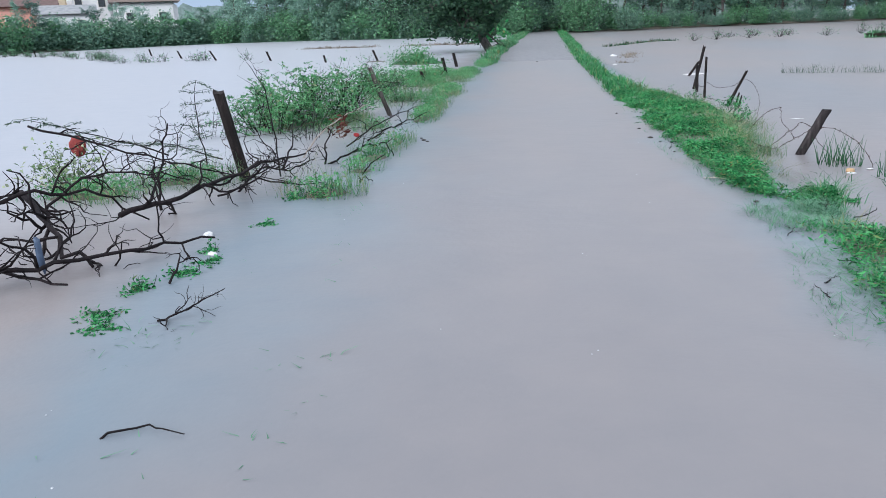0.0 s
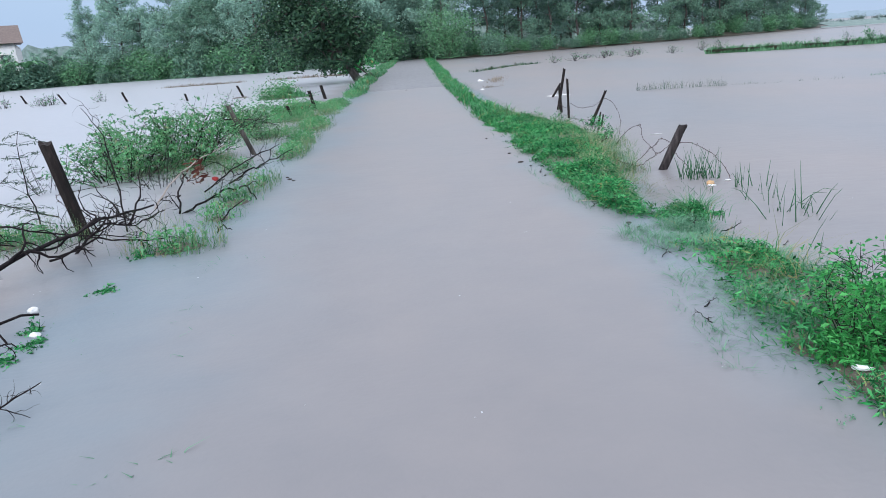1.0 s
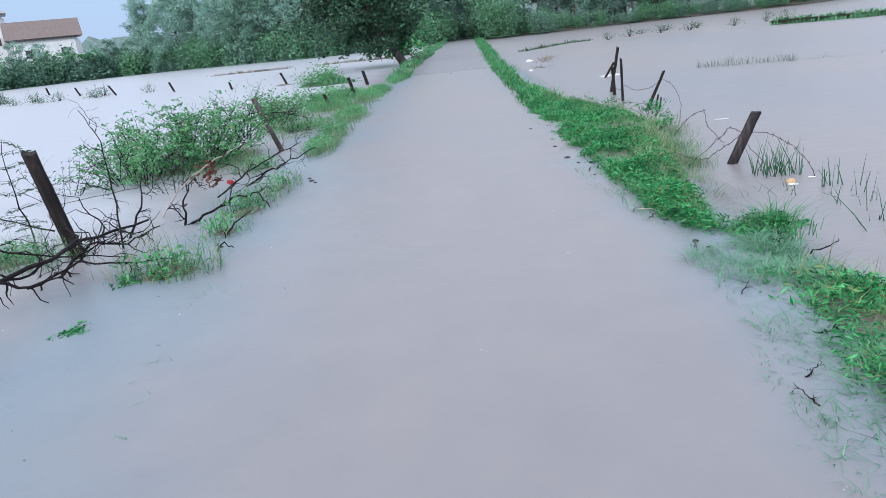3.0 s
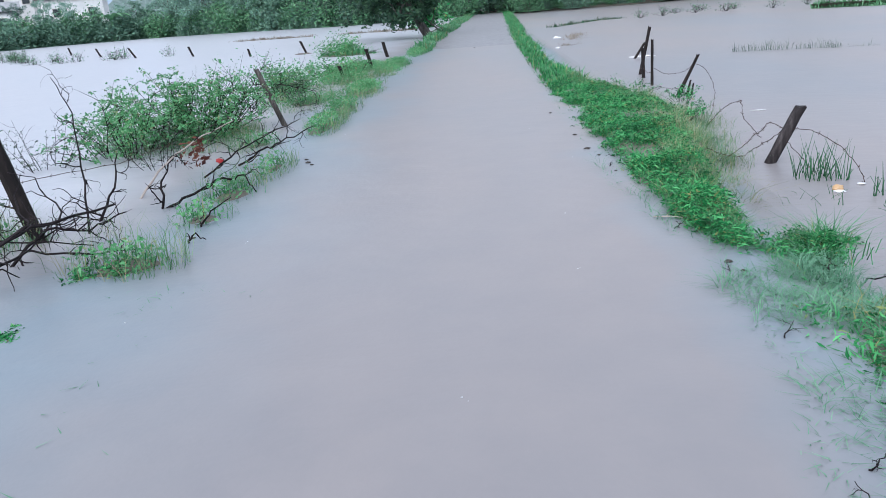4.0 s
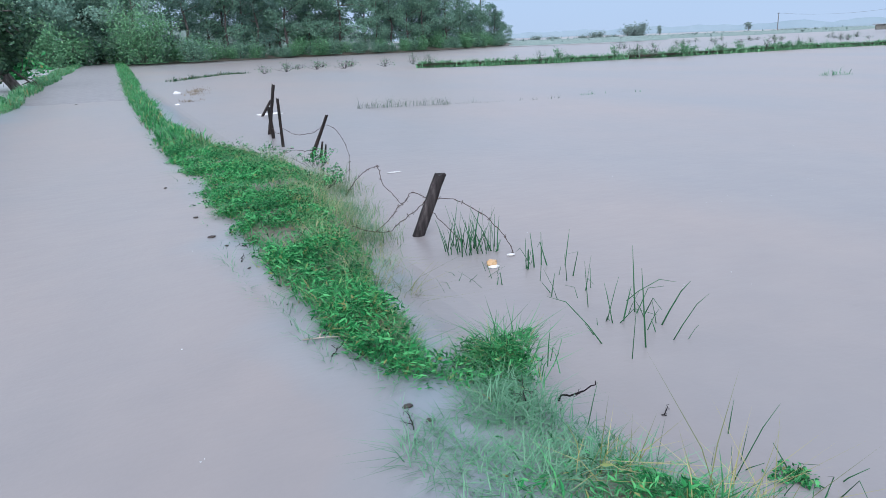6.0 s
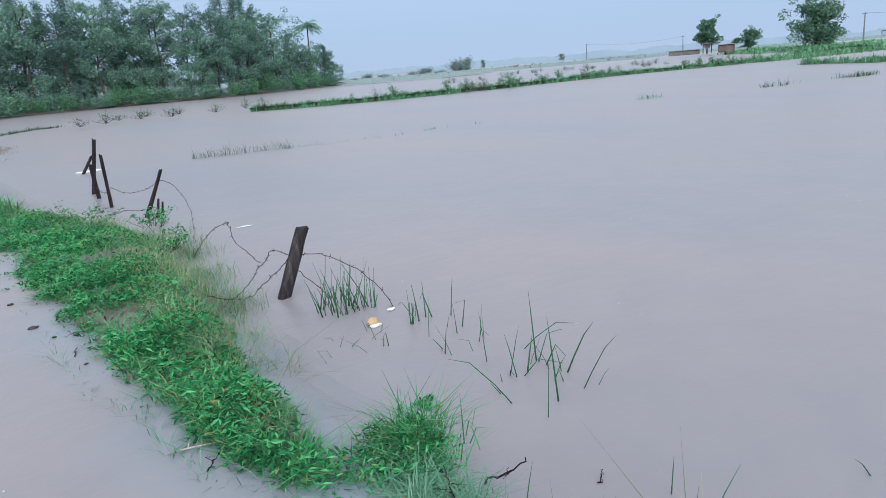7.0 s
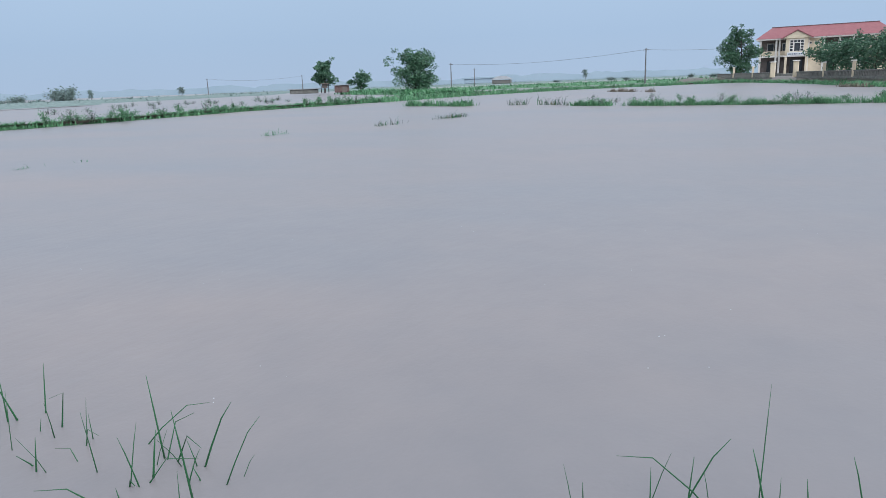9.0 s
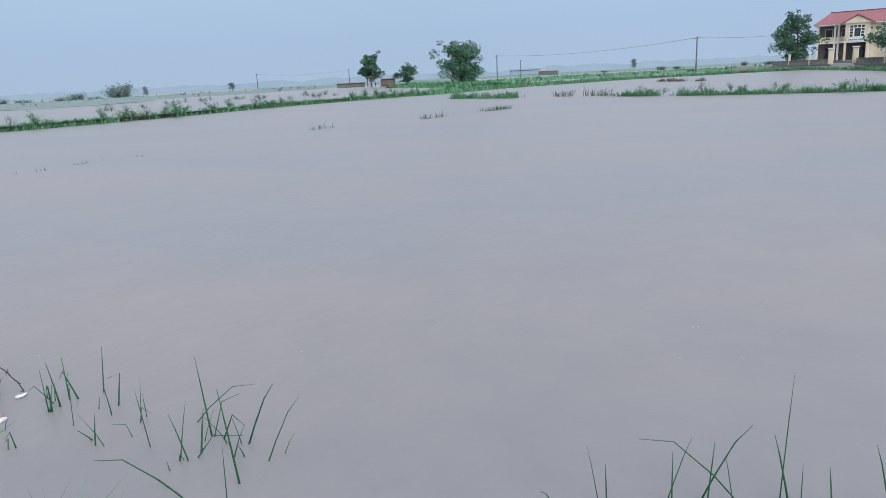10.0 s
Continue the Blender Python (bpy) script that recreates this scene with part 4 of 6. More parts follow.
# ---- bushes on the left bank ----
plant("bush", sprig_shrub(51, 0.95, 0.95, 52, 9, 0.052, 9), "dead", "bush", "broad leafy green bush standing in flood water", "bush", (-2.94, 10.15, -0.02), "bank bushes")
plant("bush", sprig_shrub(52, 0.8, 0.8, 40, 8, 0.05, 8), "dead", "bush", "leafy green bush standing in flood water", "bush", (-3.3, 9.32, -0.02), "bank bushes")
plant("bush", shrub(53, 0.6, 0.8, 3600, 0.055, 18, 0.55, 0.006, 6, 0.1, 0.35), "dead", "bush", "low spreading green bush on the drowned bank", "bush", (-2.94, 14.49, -0.02), "bank bushes")
plant("bush", sprig_shrub(54, 0.5, 1.0, 30, 6, 0.07, 6), "dead", "bush", "low bright green bush on the drowned bank", "bush", (-2.54, 17.46, -0.02), "bank bushes")
plant("bush", shrub(55, 0.5, 1.0, 2200, 0.08, 18, 0.55, 0.006, 6, 0.05, 0.35), "dead", "bush", "low green bush on a small mound in the flood", "bush", (-4.03, 25.45, 0.0), "bank bushes")
plant("bush", shrub(56, 0.9, 0.75, 500, 0.05, 22, 0.5, 0.005, 6, 0.4, 0.3), "dead", "bush", "sparse twiggy bush with few leaves", "bush", (-3.02, 12.68, -0.02), "bank bushes")
for i, (x, y, h) in enumerate(((-2.76, 13.31, 0.85), (-3.46, 12.14, 0.95), (-3.77, 11.28, 0.8), (-2.17, 12.75, 0.6), (-3.96, 8.8, 0.7), (-2.55, 8.46, 0.6))):
    plant("bush", sprig_shrub(290 + i, h, 0.45, 11, 7, 0.03, 4, 0.45, 0.004, 0.45), "dead", "fern", "thin twiggy bush with small grey-green leaves", "bush", (x, y, -0.02), "bank bushes")
plant("variegated_shrub", shrub(57, 0.5, 0.5, 700, 0.045, 14, 0.55, 0.005, 6, 0.15, 0.3), "dead", "pale", "small pale variegated shrub rising from the flood", "bush", (-3.88, 5.84, -0.02))
plant("roadside_shrub", sprig_shrub(58, 0.6, 0.27, 15, 10, 0.033, 8, 0.5, 0.0035, 0.25), "dead", "sprig", "fresh bright green leafy shrub on the road bank", "bush", (2.14, 3.02, -0.06))
plant("roadside_shrub", sprig_shrub(59, 0.2, 0.28, 14, 8, 0.03, 7, 0.5, 0.0025, 0.12), "dead", "sprig", "low bright green leafy plant on the road bank", "bush", (2.0, 2.95, -0.05))
plant("roadside_shrub", sprig_shrub(61, 0.34, 0.3, 12, 7, 0.034, 6, 0.5, 0.003, 0.3), "dead", "herb", "low leafy weed on thin dark stems in the bank grass", "bush", (2.35, 3.35, -0.06))
clump = plant("herb_clump", sprig_shrub(60, 0.2, 0.19, 44, 7, 0.032, 7, 0.3, 0.0025, 0.1), "reed", "herb", "round clump of green herbs and grass in water", "herb", (2.28, 5.45, -0.08))
clump_pts = np.zeros((1100, 3))
clump_pts[:, :2] = r_g.normal(size=(1100, 2)) * (0.08, 0.07)
part("grass", blades(clump_pts, 0.12, 0.0055, 0.8, r_g, 0.4), "grass", clump)
for k in range(18):
    part("straw", blades(clump_pts[k:k + 1] + (0.05, 0.02, 0), 0.11, 0.0035, 0.9, r_g, 0.6), "drygrass", clump)
for i, (x, y, h, sp, n) in enumerate(((2.4, 2.75, 0.3, 0.22, 9), (2.75, 2.9, 0.24, 0.2, 5))):
    plant("roadside_shrub", sprig_shrub(260 + i, h, sp, n, 6, 0.032, 6, 0.55, 0.004, 0.3), "dead", "sprig", "bright leafy sprigs on thin dark stems", "bush", (x, y, -0.07))
for i, (x, y, h, sp, n) in enumerate(((2.33, 9.24, 0.2, 0.3, 16), (2.78, 10.05, 0.24, 0.35, 14), (2.19, 10.46, 0.22, 0.3, 14), (3.14, 11.4, 0.26, 0.35, 12), (2.67, 12.29, 0.25, 0.4, 14))):
    plant("bank_weed", sprig_shrub(270 + i, h, sp, n, 6, 0.035, 4, 0.5, 0.003, 0.4), "dead", "herb", "small twiggy green weed in the bank grass", "weed", (x, y, -0.06), "bank weeds")
sprig = thing("flower_sprig", "thin sprig with tiny white flowers standing in water", "weed", (1.66, 2.53, -0.02))
stem_f, leaf_f = sprig_shrub(280, 0.13, 0.06, 4, 5, 0.014, 2, 0.45, 0.0015, 0.3)
part("stem", stem_f, "reed", sprig)
part("foliage", leaf_f, "sunkgrass", sprig)
part("flowers", leaves(np.array([(0.02, 0.0, 0.12), (-0.03, 0.01, 0.1), (0.035, 0.02, 0.08), (0.0, -0.02, 0.11)]), 0.006, r_g, 0.6, 0.9), "pale", sprig, "tiny white flowers")

for i, (x, y, h, sp) in enumerate(((-1.87, 3.06, 0.10, 0.15), (-1.77, 2.92, 0.07, 0.12), (-1.85, 3.42, 0.14, 0.13), (-1.75, 3.69, 0.08, 0.16), (-1.68, 3.87, 0.10, 0.14), (-1.79, 4.1, 0.12, 0.10), (-1.65, 4.72, 0.06, 0.14), (-1.5, 5.53, 0.14, 0.22), (-1.69, 5.48, 0.12, 0.16))):
    plant("herb_clump", shrub(200 + i, h, sp, int(1500 * sp), 0.03, 12, 0.5, 0.003, 6, 0.05, 0.3), "reed", "herb", "small clump of green herbs in shallow water", "herb", (x, y, -0.01), "small herb clumps")

# ---- fence posts ----


def post_mesh(height, r0, r1, lean, seed, sides=9):
    """A split, weathered stake with an uneven end, leaning."""
    r = np.random.default_rng(seed)
    n = 9
    ring = 1 + r.uniform(-0.16, 0.16, sides)
    v, f = [], []
    for i in range(n + 1):
        t = i / n
        z = -0.35 + (height + 0.35) * t
        cx, cy = lean[0] * (z / height), lean[1] * (z / height)
        rad = r0 + (r1 - r0) * t
        for k in range(sides):
            a = 2 * math.pi * k / sides
            q = rad * ring[k] * (1 + r.uniform(-0.06, 0.06))
            dz = r.uniform(-0.03, 0.03) * height if i == n else 0
            v.append((cx + q * math.cos(a), cy + q * math.sin(a), z + dz))
    for i in range(n):
        for k in range(sides):
            f.append((i * sides + k, i * sides + (k + 1) % sides, (i + 1) * sides + (k + 1) % sides, (i + 1) * sides + k))
    top = len(v)
    v.append((lean[0], lean[1], height - 0.01))
    for k in range(sides):
        f.append((n * sides + k, n * sides + (k + 1) % sides, top))
    return v, f


POSTS = [
    (-2.41, 6.2, 0.80, 0.052, 0.048, (-0.17, 0.02), "post_dark", "dark wet wooden fence post leaning in flood water"),
    (-1.98, 10.75, 0.72, 0.034, 0.031, (-0.29, 0.08), "post_grey", "grey-brown wooden fence post leaning beside bushes"),
    (-2.34, 16.6, 0.28, 0.045, 0.04, (-0.08, 0.0), "post_dark", "short dark fence post among green herbs"),
    (-2.07, 18.7, 0.48, 0.05, 0.045, (-0.12, 0.0), "post_dark", "dark wooden fence post in the drowned bank"),
    (-2.3, 23.0, 0.42, 0.05, 0.045, (-0.10, 0.0), "post_dark", "dark wooden fence post in the drowned bank"),
    (-6.03, 28.3, 0.44, 0.05, 0.045, (-0.18, 0.0), "post_dark", "dark fence post beside a grassy mound"),
    (-8.34, 28.9, 0.28, 0.045, 0.04, (-0.06, 0.0), "post_dark", "short dark fence post far out in the flood"),
    (-12.0, 32.4, 0.42, 0.055, 0.05, (-0.16, 0.0), "post_dark", "dark leaning fence post far out in the flood"),
    (-15.9, 35.1, 0.48, 0.055, 0.05, (-0.28, 0.0), "post_dark", "dark leaning fence post far out in the flood"),
    (-20.1, 39.7, 0.44, 0.06, 0.05, (-0.2, 0.0), "post_dark", "dark leaning fence post far out in the flood"),
    (-25.6, 46.3, 0.46, 0.06, 0.05, (-0.12, 0.0), "post_dark", "dark leaning fence post far out in the flood"),
    (-41.8, 56.6, 0.5, 0.06, 0.05, (-0.05, 0.0), "post_dark", "dark fence post far out in the flood"),
    (3.03, 8.0, 0.455, 0.058, 0.054, (0.235, 0.06), "post", "thick grey cracked wooden post leaning in the flooded field"),
    (3.38, 12.45, 0.56, 0.045, 0.022, (0.23, -0.1), "post_dark", "tapered dark leaning stake wound with barbed wire"),
    (3.46, 12.3, 0.22, 0.03, 0.012, (0.05, 0.02), "post_dark", "short broken dark stake beside a leaning stake"),
    (3.53, 12.35, 0.17, 0.03, 0.012, (0.03, 0.0), "post_dark", "short broken dark stake beside a leaning stake"),
    (3.29, 13.76, 0.72, 0.027, 0.022, (-0.015, 0.0), "post_dark", "thin upright dark stake in flood water"),
    (3.45, 15.5, 0.84, 0.034, 0.026, (0.16, 0.02), "post_dark", "tall thin dark stake in flood water"),
    (3.39, 14.9, 0.52, 0.03, 0.026, (-0.03, 0.0), "post_dark", "thin dark stake beside a taller one"),
    (4.02, 18.9, 0.34, 0.034, 0.03, (0.22, 0.0), "post_dark", "thin dark stake leaning far over"),
]
for i, (x, y, h, r0, r1, ln, mat, lab) in enumerate(POSTS):
    solo("fence_post", post_mesh(h, r0, r1, ln, 100 + i), mat, lab, "fence post", (x, y, FIELD if x > 2 else 0), "fence posts", smooth=False)

# ---- barbed wire ----


def wire_thing(points, label, seed, barbs=12, radius=0.0028):
    r = np.random.default_rng(seed)
    ob = thing("barbed_wire", label, "wire", points[0])
    o = Vector(points[0])
    pts = [Vector(p) - o for p in points]
    fine = []
    for i in range(len(pts) - 1):
        p0, p1, p2, p3 = pts[max(i - 1, 0)], pts[i], pts[i + 1], pts[min(i + 2, len(pts) - 1)]
        for k in range(6):
            t = k / 6
            fine.append(0.5 * ((2 * p1) + (p2 - p0) * t + (2 * p0 - 5 * p1 + 4 * p2 - p3) * t * t + (3 * p1 - p0 - 3 * p2 + p3) * t ** 3) + Vector(r.normal(size=3)) * 0.004)
    fine.append(pts[-1])
    part("strand", tube(fine, radius, 5), "wire", ob)
    for i in range(barbs):
        p = fine[int((i + 0.5) / barbs * len(fine))]
        d = Vector(r.normal(size=3)).normalized() * 0.018
        e = Vector(r.normal(size=3)).normalized() * 0.018
        part("barb", join(tube([p - d, p + d], 0.0018, 3), tube([p - e, p + e], 0.0018, 3)), "wire", ob)
    return ob


wire_thing([(3.43, 7.18, -0.19), (3.41, 7.34, -0.05), (3.35, 7.56, 0.06), (3.27, 7.84, 0.12), (3.15, 8.04, 0.1), (3.04, 8.02, 0.04), (2.91, 8.01, -0.03), (2.74, 7.99, -0.1), (2.47, 7.94, 0.0)], "rusty barbed wire looped round a leaning post", 1, 22)
wire_thing([(3.15, 8.06, 0.1), (3.07, 8.17, 0.14), (3, 8.18, 0.07), (2.91, 8.13, 0.03), (2.81, 8.09, -0.05), (2.71, 8.15, -0.14)], "tangled rusty barbed wire beside a leaning post", 2, 12)
wire_thing([(3.13, 8.04, 0.04), (3.18, 7.85, -0.06), (3.25, 7.69, -0.18)], "short hanging end of rusty barbed wire", 3, 4)
wire_thing([(2.98, 9.75, -0.18), (3.06, 9.66, -0.02), (3.16, 9.6, 0.09), (3.26, 9.545, 0.135), (3.28, 9.52, 0.11), (3.27, 9.4, -0.02), (3.3, 9.2, -0.1), (3.34, 9.05, -0.19)], "bent rusty barbed wire rising from flood water", 4, 16)
wire_thing([(3.29, 13.75, 0.12), (3.42, 13.5, 0.04), (3.52, 13.2, 0.06), (3.6, 12.9, 0.13), (3.56, 12.35, 0.27), (3.64, 12.1, 0.22), (3.6, 11.6, 0.08), (3.45, 11.0, -0.04), (3.24, 10.45, -0.19)], "rusty barbed wire strung from stake to stake", 5, 26)
wire_thing([(3.1, 12.9, -0.15), (3.22, 12.75, -0.09), (3.35, 12.6, -0.1), (3.45, 12.45, -0.06)], "slack rusty barbed wire near the water", 6, 6)
wire_thing([(3.42, 15.4, -0.06), (3.38, 14.9, 0.0), (3.33, 14.3, -0.02), (3.29, 13.8, 0.04)], "slack rusty barbed wire between two stakes", 7, 8)
wire_thing([(-2.43, 6.05, 0.30), (-2.86, 6.83, 0.28), (-2.65, 7.83, 0.2), (-2.4, 8.87, 0.24), (-2.29, 10.12, 0.3), (-2.29, 11.38, 0.34)], "rusty barbed wire sagging between bank posts", 8, 20)
wire_thing([(-2.29, 11.44, 0.42), (-2.28, 13.68, 0.3), (-2.25, 15.97, 0.28), (-2.13, 18.55, 0.38), (-2.01, 20.1, 0.4)], "rusty barbed wire between far bank posts", 9, 16)

# ---- dead branches ----


def dead_branch(seed, points, radius, twigs, twig_len, mat="dead"):
    """A crooked main stem with forking side twigs; gives (stem, list of twigs)."""
    r = np.random.default_rng(seed)
    pts = [Vector(p) for p in points]
    fine = []
    for i in range(len(pts) - 1):
        for k in range(4):
            fine.append(pts[i].lerp(pts[i + 1], k / 4) + Vector(r.normal(size=3)) * radius * 0.9)
    fine.append(pts[-1])
    n = len(fine)
    rad = [radius * (1 - 0.7 * i / n) for i in range(n)]
    side = []
    for j in range(twigs):
        i = int(n * (0.15 + 0.8 * j / max(twigs, 1)))
        d = (fine[min(i + 1, n - 1)] - fine[max(i - 1, 0)]).normalized()
        way = d * 0.9 + Vector(r.normal(size=3)) * 0.75 + Vector((0, 0, 0.12))
        L = twig_len * r.uniform(0.5, 1.3)
        p, rr = limb(r, fine[i], way, L * 1.15, rad[i] * 0.75, 1.1, 8)
        segs = [tube(p, rr, 5)]
        for q in (1, 3, 4):
            s, sr = limb(r, p[q], (p[q] - p[q - 1]).normalized() + Vector(r.normal(size=3)) * 0.7, L * 0.5, rr[q] * 0.75, 1.0, 5)
            segs.append(tube(s, sr, 4))
        side.append(join(*segs))
    return tube(fine, rad, 7), side


def branch_thing(label, seed, points, radius, twigs, twig_len):
    o = Vector(points[0])
    stem, side = dead_branch(seed, [Vector(p) - o for p in points], radius, twigs, twig_len)
    ob = thing("dead_branch", label, "branch", points[0], "dead branches")
    part("limb", stem, "dead", ob, smooth=True)
    for s in side:
        part("twig", s, "dead", ob, smooth=True)
    return ob


branch_thing("long black dead branch lying across the flood water", 1, [(-2.56, 4.4, 0.14), (-2.39, 4.74, 0.16), (-2.19, 5.13, 0.20), (-2.01, 5.59, 0.28), (-1.81, 6.17, 0.24)], 0.021, 9, 0.45)
branch_thing("thick black dead branch tangled in a brush pile", 2, [(-3.3, 4.46, 0.30), (-2.99, 4.23, 0.20), (-2.62, 3.89, 0.10), (-2.33, 3.72, 0.02)], 0.025, 9, 0.5)
branch_thing("black dead branch with curling twigs over the water", 3, [(-3.3, 3.1, 0.12), (-2.82, 3.34, 0.12), (-2.42, 3.52, 0.08), (-2.02, 3.85, 0.10), (-1.78, 4.18, 0.06)], 0.019, 9, 0.45)
branch_thing("black dead branch arching in a brush pile", 4, [(-3.67, 3.91, 0.02), (-3.4, 4.1, 0.25), (-3.04, 4.28, 0.36), (-2.75, 4.52, 0.28), (-2.49, 4.65, 0.05)], 0.018, 10, 0.42)
branch_thing("black dead branch lying low in flood water", 5, [(-3.6, 3.35, 0.10), (-3.08, 3.56, 0.12), (-2.62, 3.48, 0.06), (-2.27, 3.4, 0.03)], 0.018, 9, 0.4)
branch_thing("slender leafless branch rising over the brush pile", 6, [(-2.66, 5.08, 0.0), (-2.68, 5.19, 0.25), (-2.66, 5.34, 0.5), (-2.71, 5.5, 0.62)], 0.012, 9, 0.35)
branch_thing("long leaning dead branch with fine twigs", 7, [(-3.96, 5.52, 0.62), (-3.5, 5.59, 0.48), (-2.87, 5.73, 0.28), (-2.33, 5.83, 0.12), (-1.91, 6, 0.02)], 0.011, 14, 0.32)
branch_thing("crooked dead branch beside a fence post", 8, [(-2.27, 5.72, 0.0), (-2.12, 5.86, 0.18), (-1.91, 6, 0.12), (-1.71, 6.11, 0.2)], 0.011, 11, 0.32)
branch_thing("dead branch stretched low over the bank water", 9, [(-1.86, 6.9, 0.0), (-1.66, 7.0, 0.06), (-1.45, 7.15, 0.15), (-1.3, 7.2, 0.16), (-1.2, 7.12, 0.04)], 0.012, 4, 0.2)
branch_thing("forked dead stick standing in the water", 10, [(-1.86, 6.9, -0.02), (-1.87, 6.98, 0.2), (-1.8, 7.1, 0.34)], 0.011, 3, 0.22)
branch_thing("dead branch reaching over the road's edge", 22, [(-1.75, 8.35, 0.02), (-1.5, 8.4, 0.14), (-1.3, 8.5, 0.2), (-1.05, 8.6, 0.3)], 0.011, 6, 0.25)
branch_thing("small bent dead twig at the road's edge", 23, [(-1.35, 6.35, 0.0), (-1.28, 6.4, 0.1), (-1.16, 6.5, 0.16)], 0.008, 1, 0.1)
branch_thing("small curled dead twig at the road's edge", 24, [(-1.3, 6.0, 0.0), (-1.24, 6.02, 0.05), (-1.17, 6.0, 0.02)], 0.008, 1, 0.08)
branch_thing("dead stick standing beside a bush", 11, [(-2.22, 6.62, -0.02), (-2.17, 6.83, 0.2), (-2.2, 7.04, 0.42)], 0.011, 3, 0.25)
branch_thing("bare forked twig lying on the water", 12, [(-1.54, 3, 0.0), (-1.42, 3.05, 0.04), (-1.27, 3.19, 0.10)], 0.006, 5, 0.18)
branch_thing("small curled dead twig in flood water", 13, [(-1.75, 3.52, 0.0), (-1.72, 3.62, 0.12), (-1.62, 3.66, 0.08)], 0.007, 4, 0.12)
branch_thing("thin dark twig floating on the water", 14, [(-1.22, 2.04, 0.005), (-1.08, 2.1, 0.015), (-0.93, 2.07, 0.01)], 0.005, 0, 0.1)
branch_thing("thin dark twig floating on the water", 15, [(-1.61, 1.79, 0.005), (-1.53, 1.8, 0.012), (-1.46, 1.76, 0.004)], 0.004, 0, 0.1)
branch_thing("dead twigs standing among the road bank grass", 16, [(2.42, 5.22, -0.17), (2.45, 5.19, -0.1), (2.5, 5.12, -0.06), (2.53, 5.08, 0.0)], 0.006, 2, 0.06)

for i, (x, y, a, L) in enumerate(((1.63, 8.25, 0.4, 0.12), (1.58, 7.47, 1.2, 0.10), (1.68, 7.79, 2.2, 0.09), (1.68, 5.82, 0.7, 0.10), (1.76, 5.09, 1.4, 0.12), (1.74, 4.41, 0.9, 0.12), (1.62, 3.41, 1.9, 0.12), (1.66, 3.6, 0.6, 0.08), (1.85, 2.53, 0.3, 0.16), (1.92, 2.33, 0.8, 0.14), (1.87, 3.93, 0.2, 0.1), (1.68, 9.15, 1.6, 0.1), (2.2, 5.07, 1.1, 0.16), (2.78, 4.97, 0.3, 0.05))):
    dx, dy = L * math.cos(a), L * math.sin(a)
    zz = FIELD if x > 2.6 else 0.0
    branch_thing("small dark twig caught at the water's edge", 300 + i, [(x, y, zz + 0.004), (x + dx * 0.5, y + dy * 0.5, zz + 0.012), (x + dx, y + dy, zz + 0.03)], 0.003, 3, L * 0.5)
branch_thing("black dead branch curving out of the brush pile", 17, [(-3.47, 4.84, 0.05), (-3.17, 4.98, 0.28), (-2.81, 5.05, 0.34), (-2.45, 5.27, 0.2)], 0.012, 13, 0.4)
branch_thing("thin leafless branch rising beside a fence post", 18, [(-2.12, 6.33, 0.0), (-2.28, 6.66, 0.4), (-2.43, 6.96, 0.75), (-2.7, 7.23, 1.0)], 0.008, 7, 0.3)
branch_thing("dead twigs trailing in the water below a post", 19, [(-2.35, 5.46, 0.02), (-2.01, 5.54, 0.14), (-1.71, 5.67, 0.08), (-1.51, 5.89, 0.02)], 0.009, 10, 0.28)
branch_thing("leafless twig thicket beside the second post", 20, [(-2.89, 11.09, 0.1), (-2.47, 11.24, 0.5), (-2.05, 11.4, 0.45), (-1.74, 11.68, 0.3)], 0.008, 14, 0.5)
branch_thing("leafless twigs reaching over the drowned bank", 21, [(-1.87, 7.74, 0.05), (-1.61, 8, 0.2), (-1.41, 8.4, 0.3), (-1.21, 8.69, 0.36)], 0.009, 9, 0.3)

# ---- reeds ----


def reed_clump(at, n, height, spread, seed, label, bent=0.3, radius=0.0025, slant=0.42):
    r = np.random.default_rng(seed)
    ob = thing("reed_clump", label, "reeds", (*at, FIELD), "reed clumps")
    for i in range(n):
        a, d = r.uniform(0, 6.28), spread * math.sqrt(r.random())
        base = Vector((d * math.cos(a), d * math.sin(a), -0.05))
        h = height * r.uniform(0.35, 1.1)
        lean = Vector((r.normal() * slant, r.normal() * slant, 0)) * h
        tip = base + lean + Vector((0, 0, h))
        pts = [base, base.lerp(tip, 0.5) - lean * 0.08, tip]
        if r.random() < bent:
            fold = base.lerp(tip, 0.75)
            pts = [base, base.lerp(fold, 0.5), fold, fold + Vector((lean.x, lean.y, 0)) * 0.6 + Vector((r.normal() * 0.03, r.normal() * 0.03, -0.25 * h * r.random()))]
        thick = radius * r.uniform(0.6, 1.7)
        part("stalk", tube(pts, [thick * (1.2 - 0.9 * k / (len(pts) - 1)) for k in range(len(pts))], 5), "reed", ob, smooth=True)
    return ob


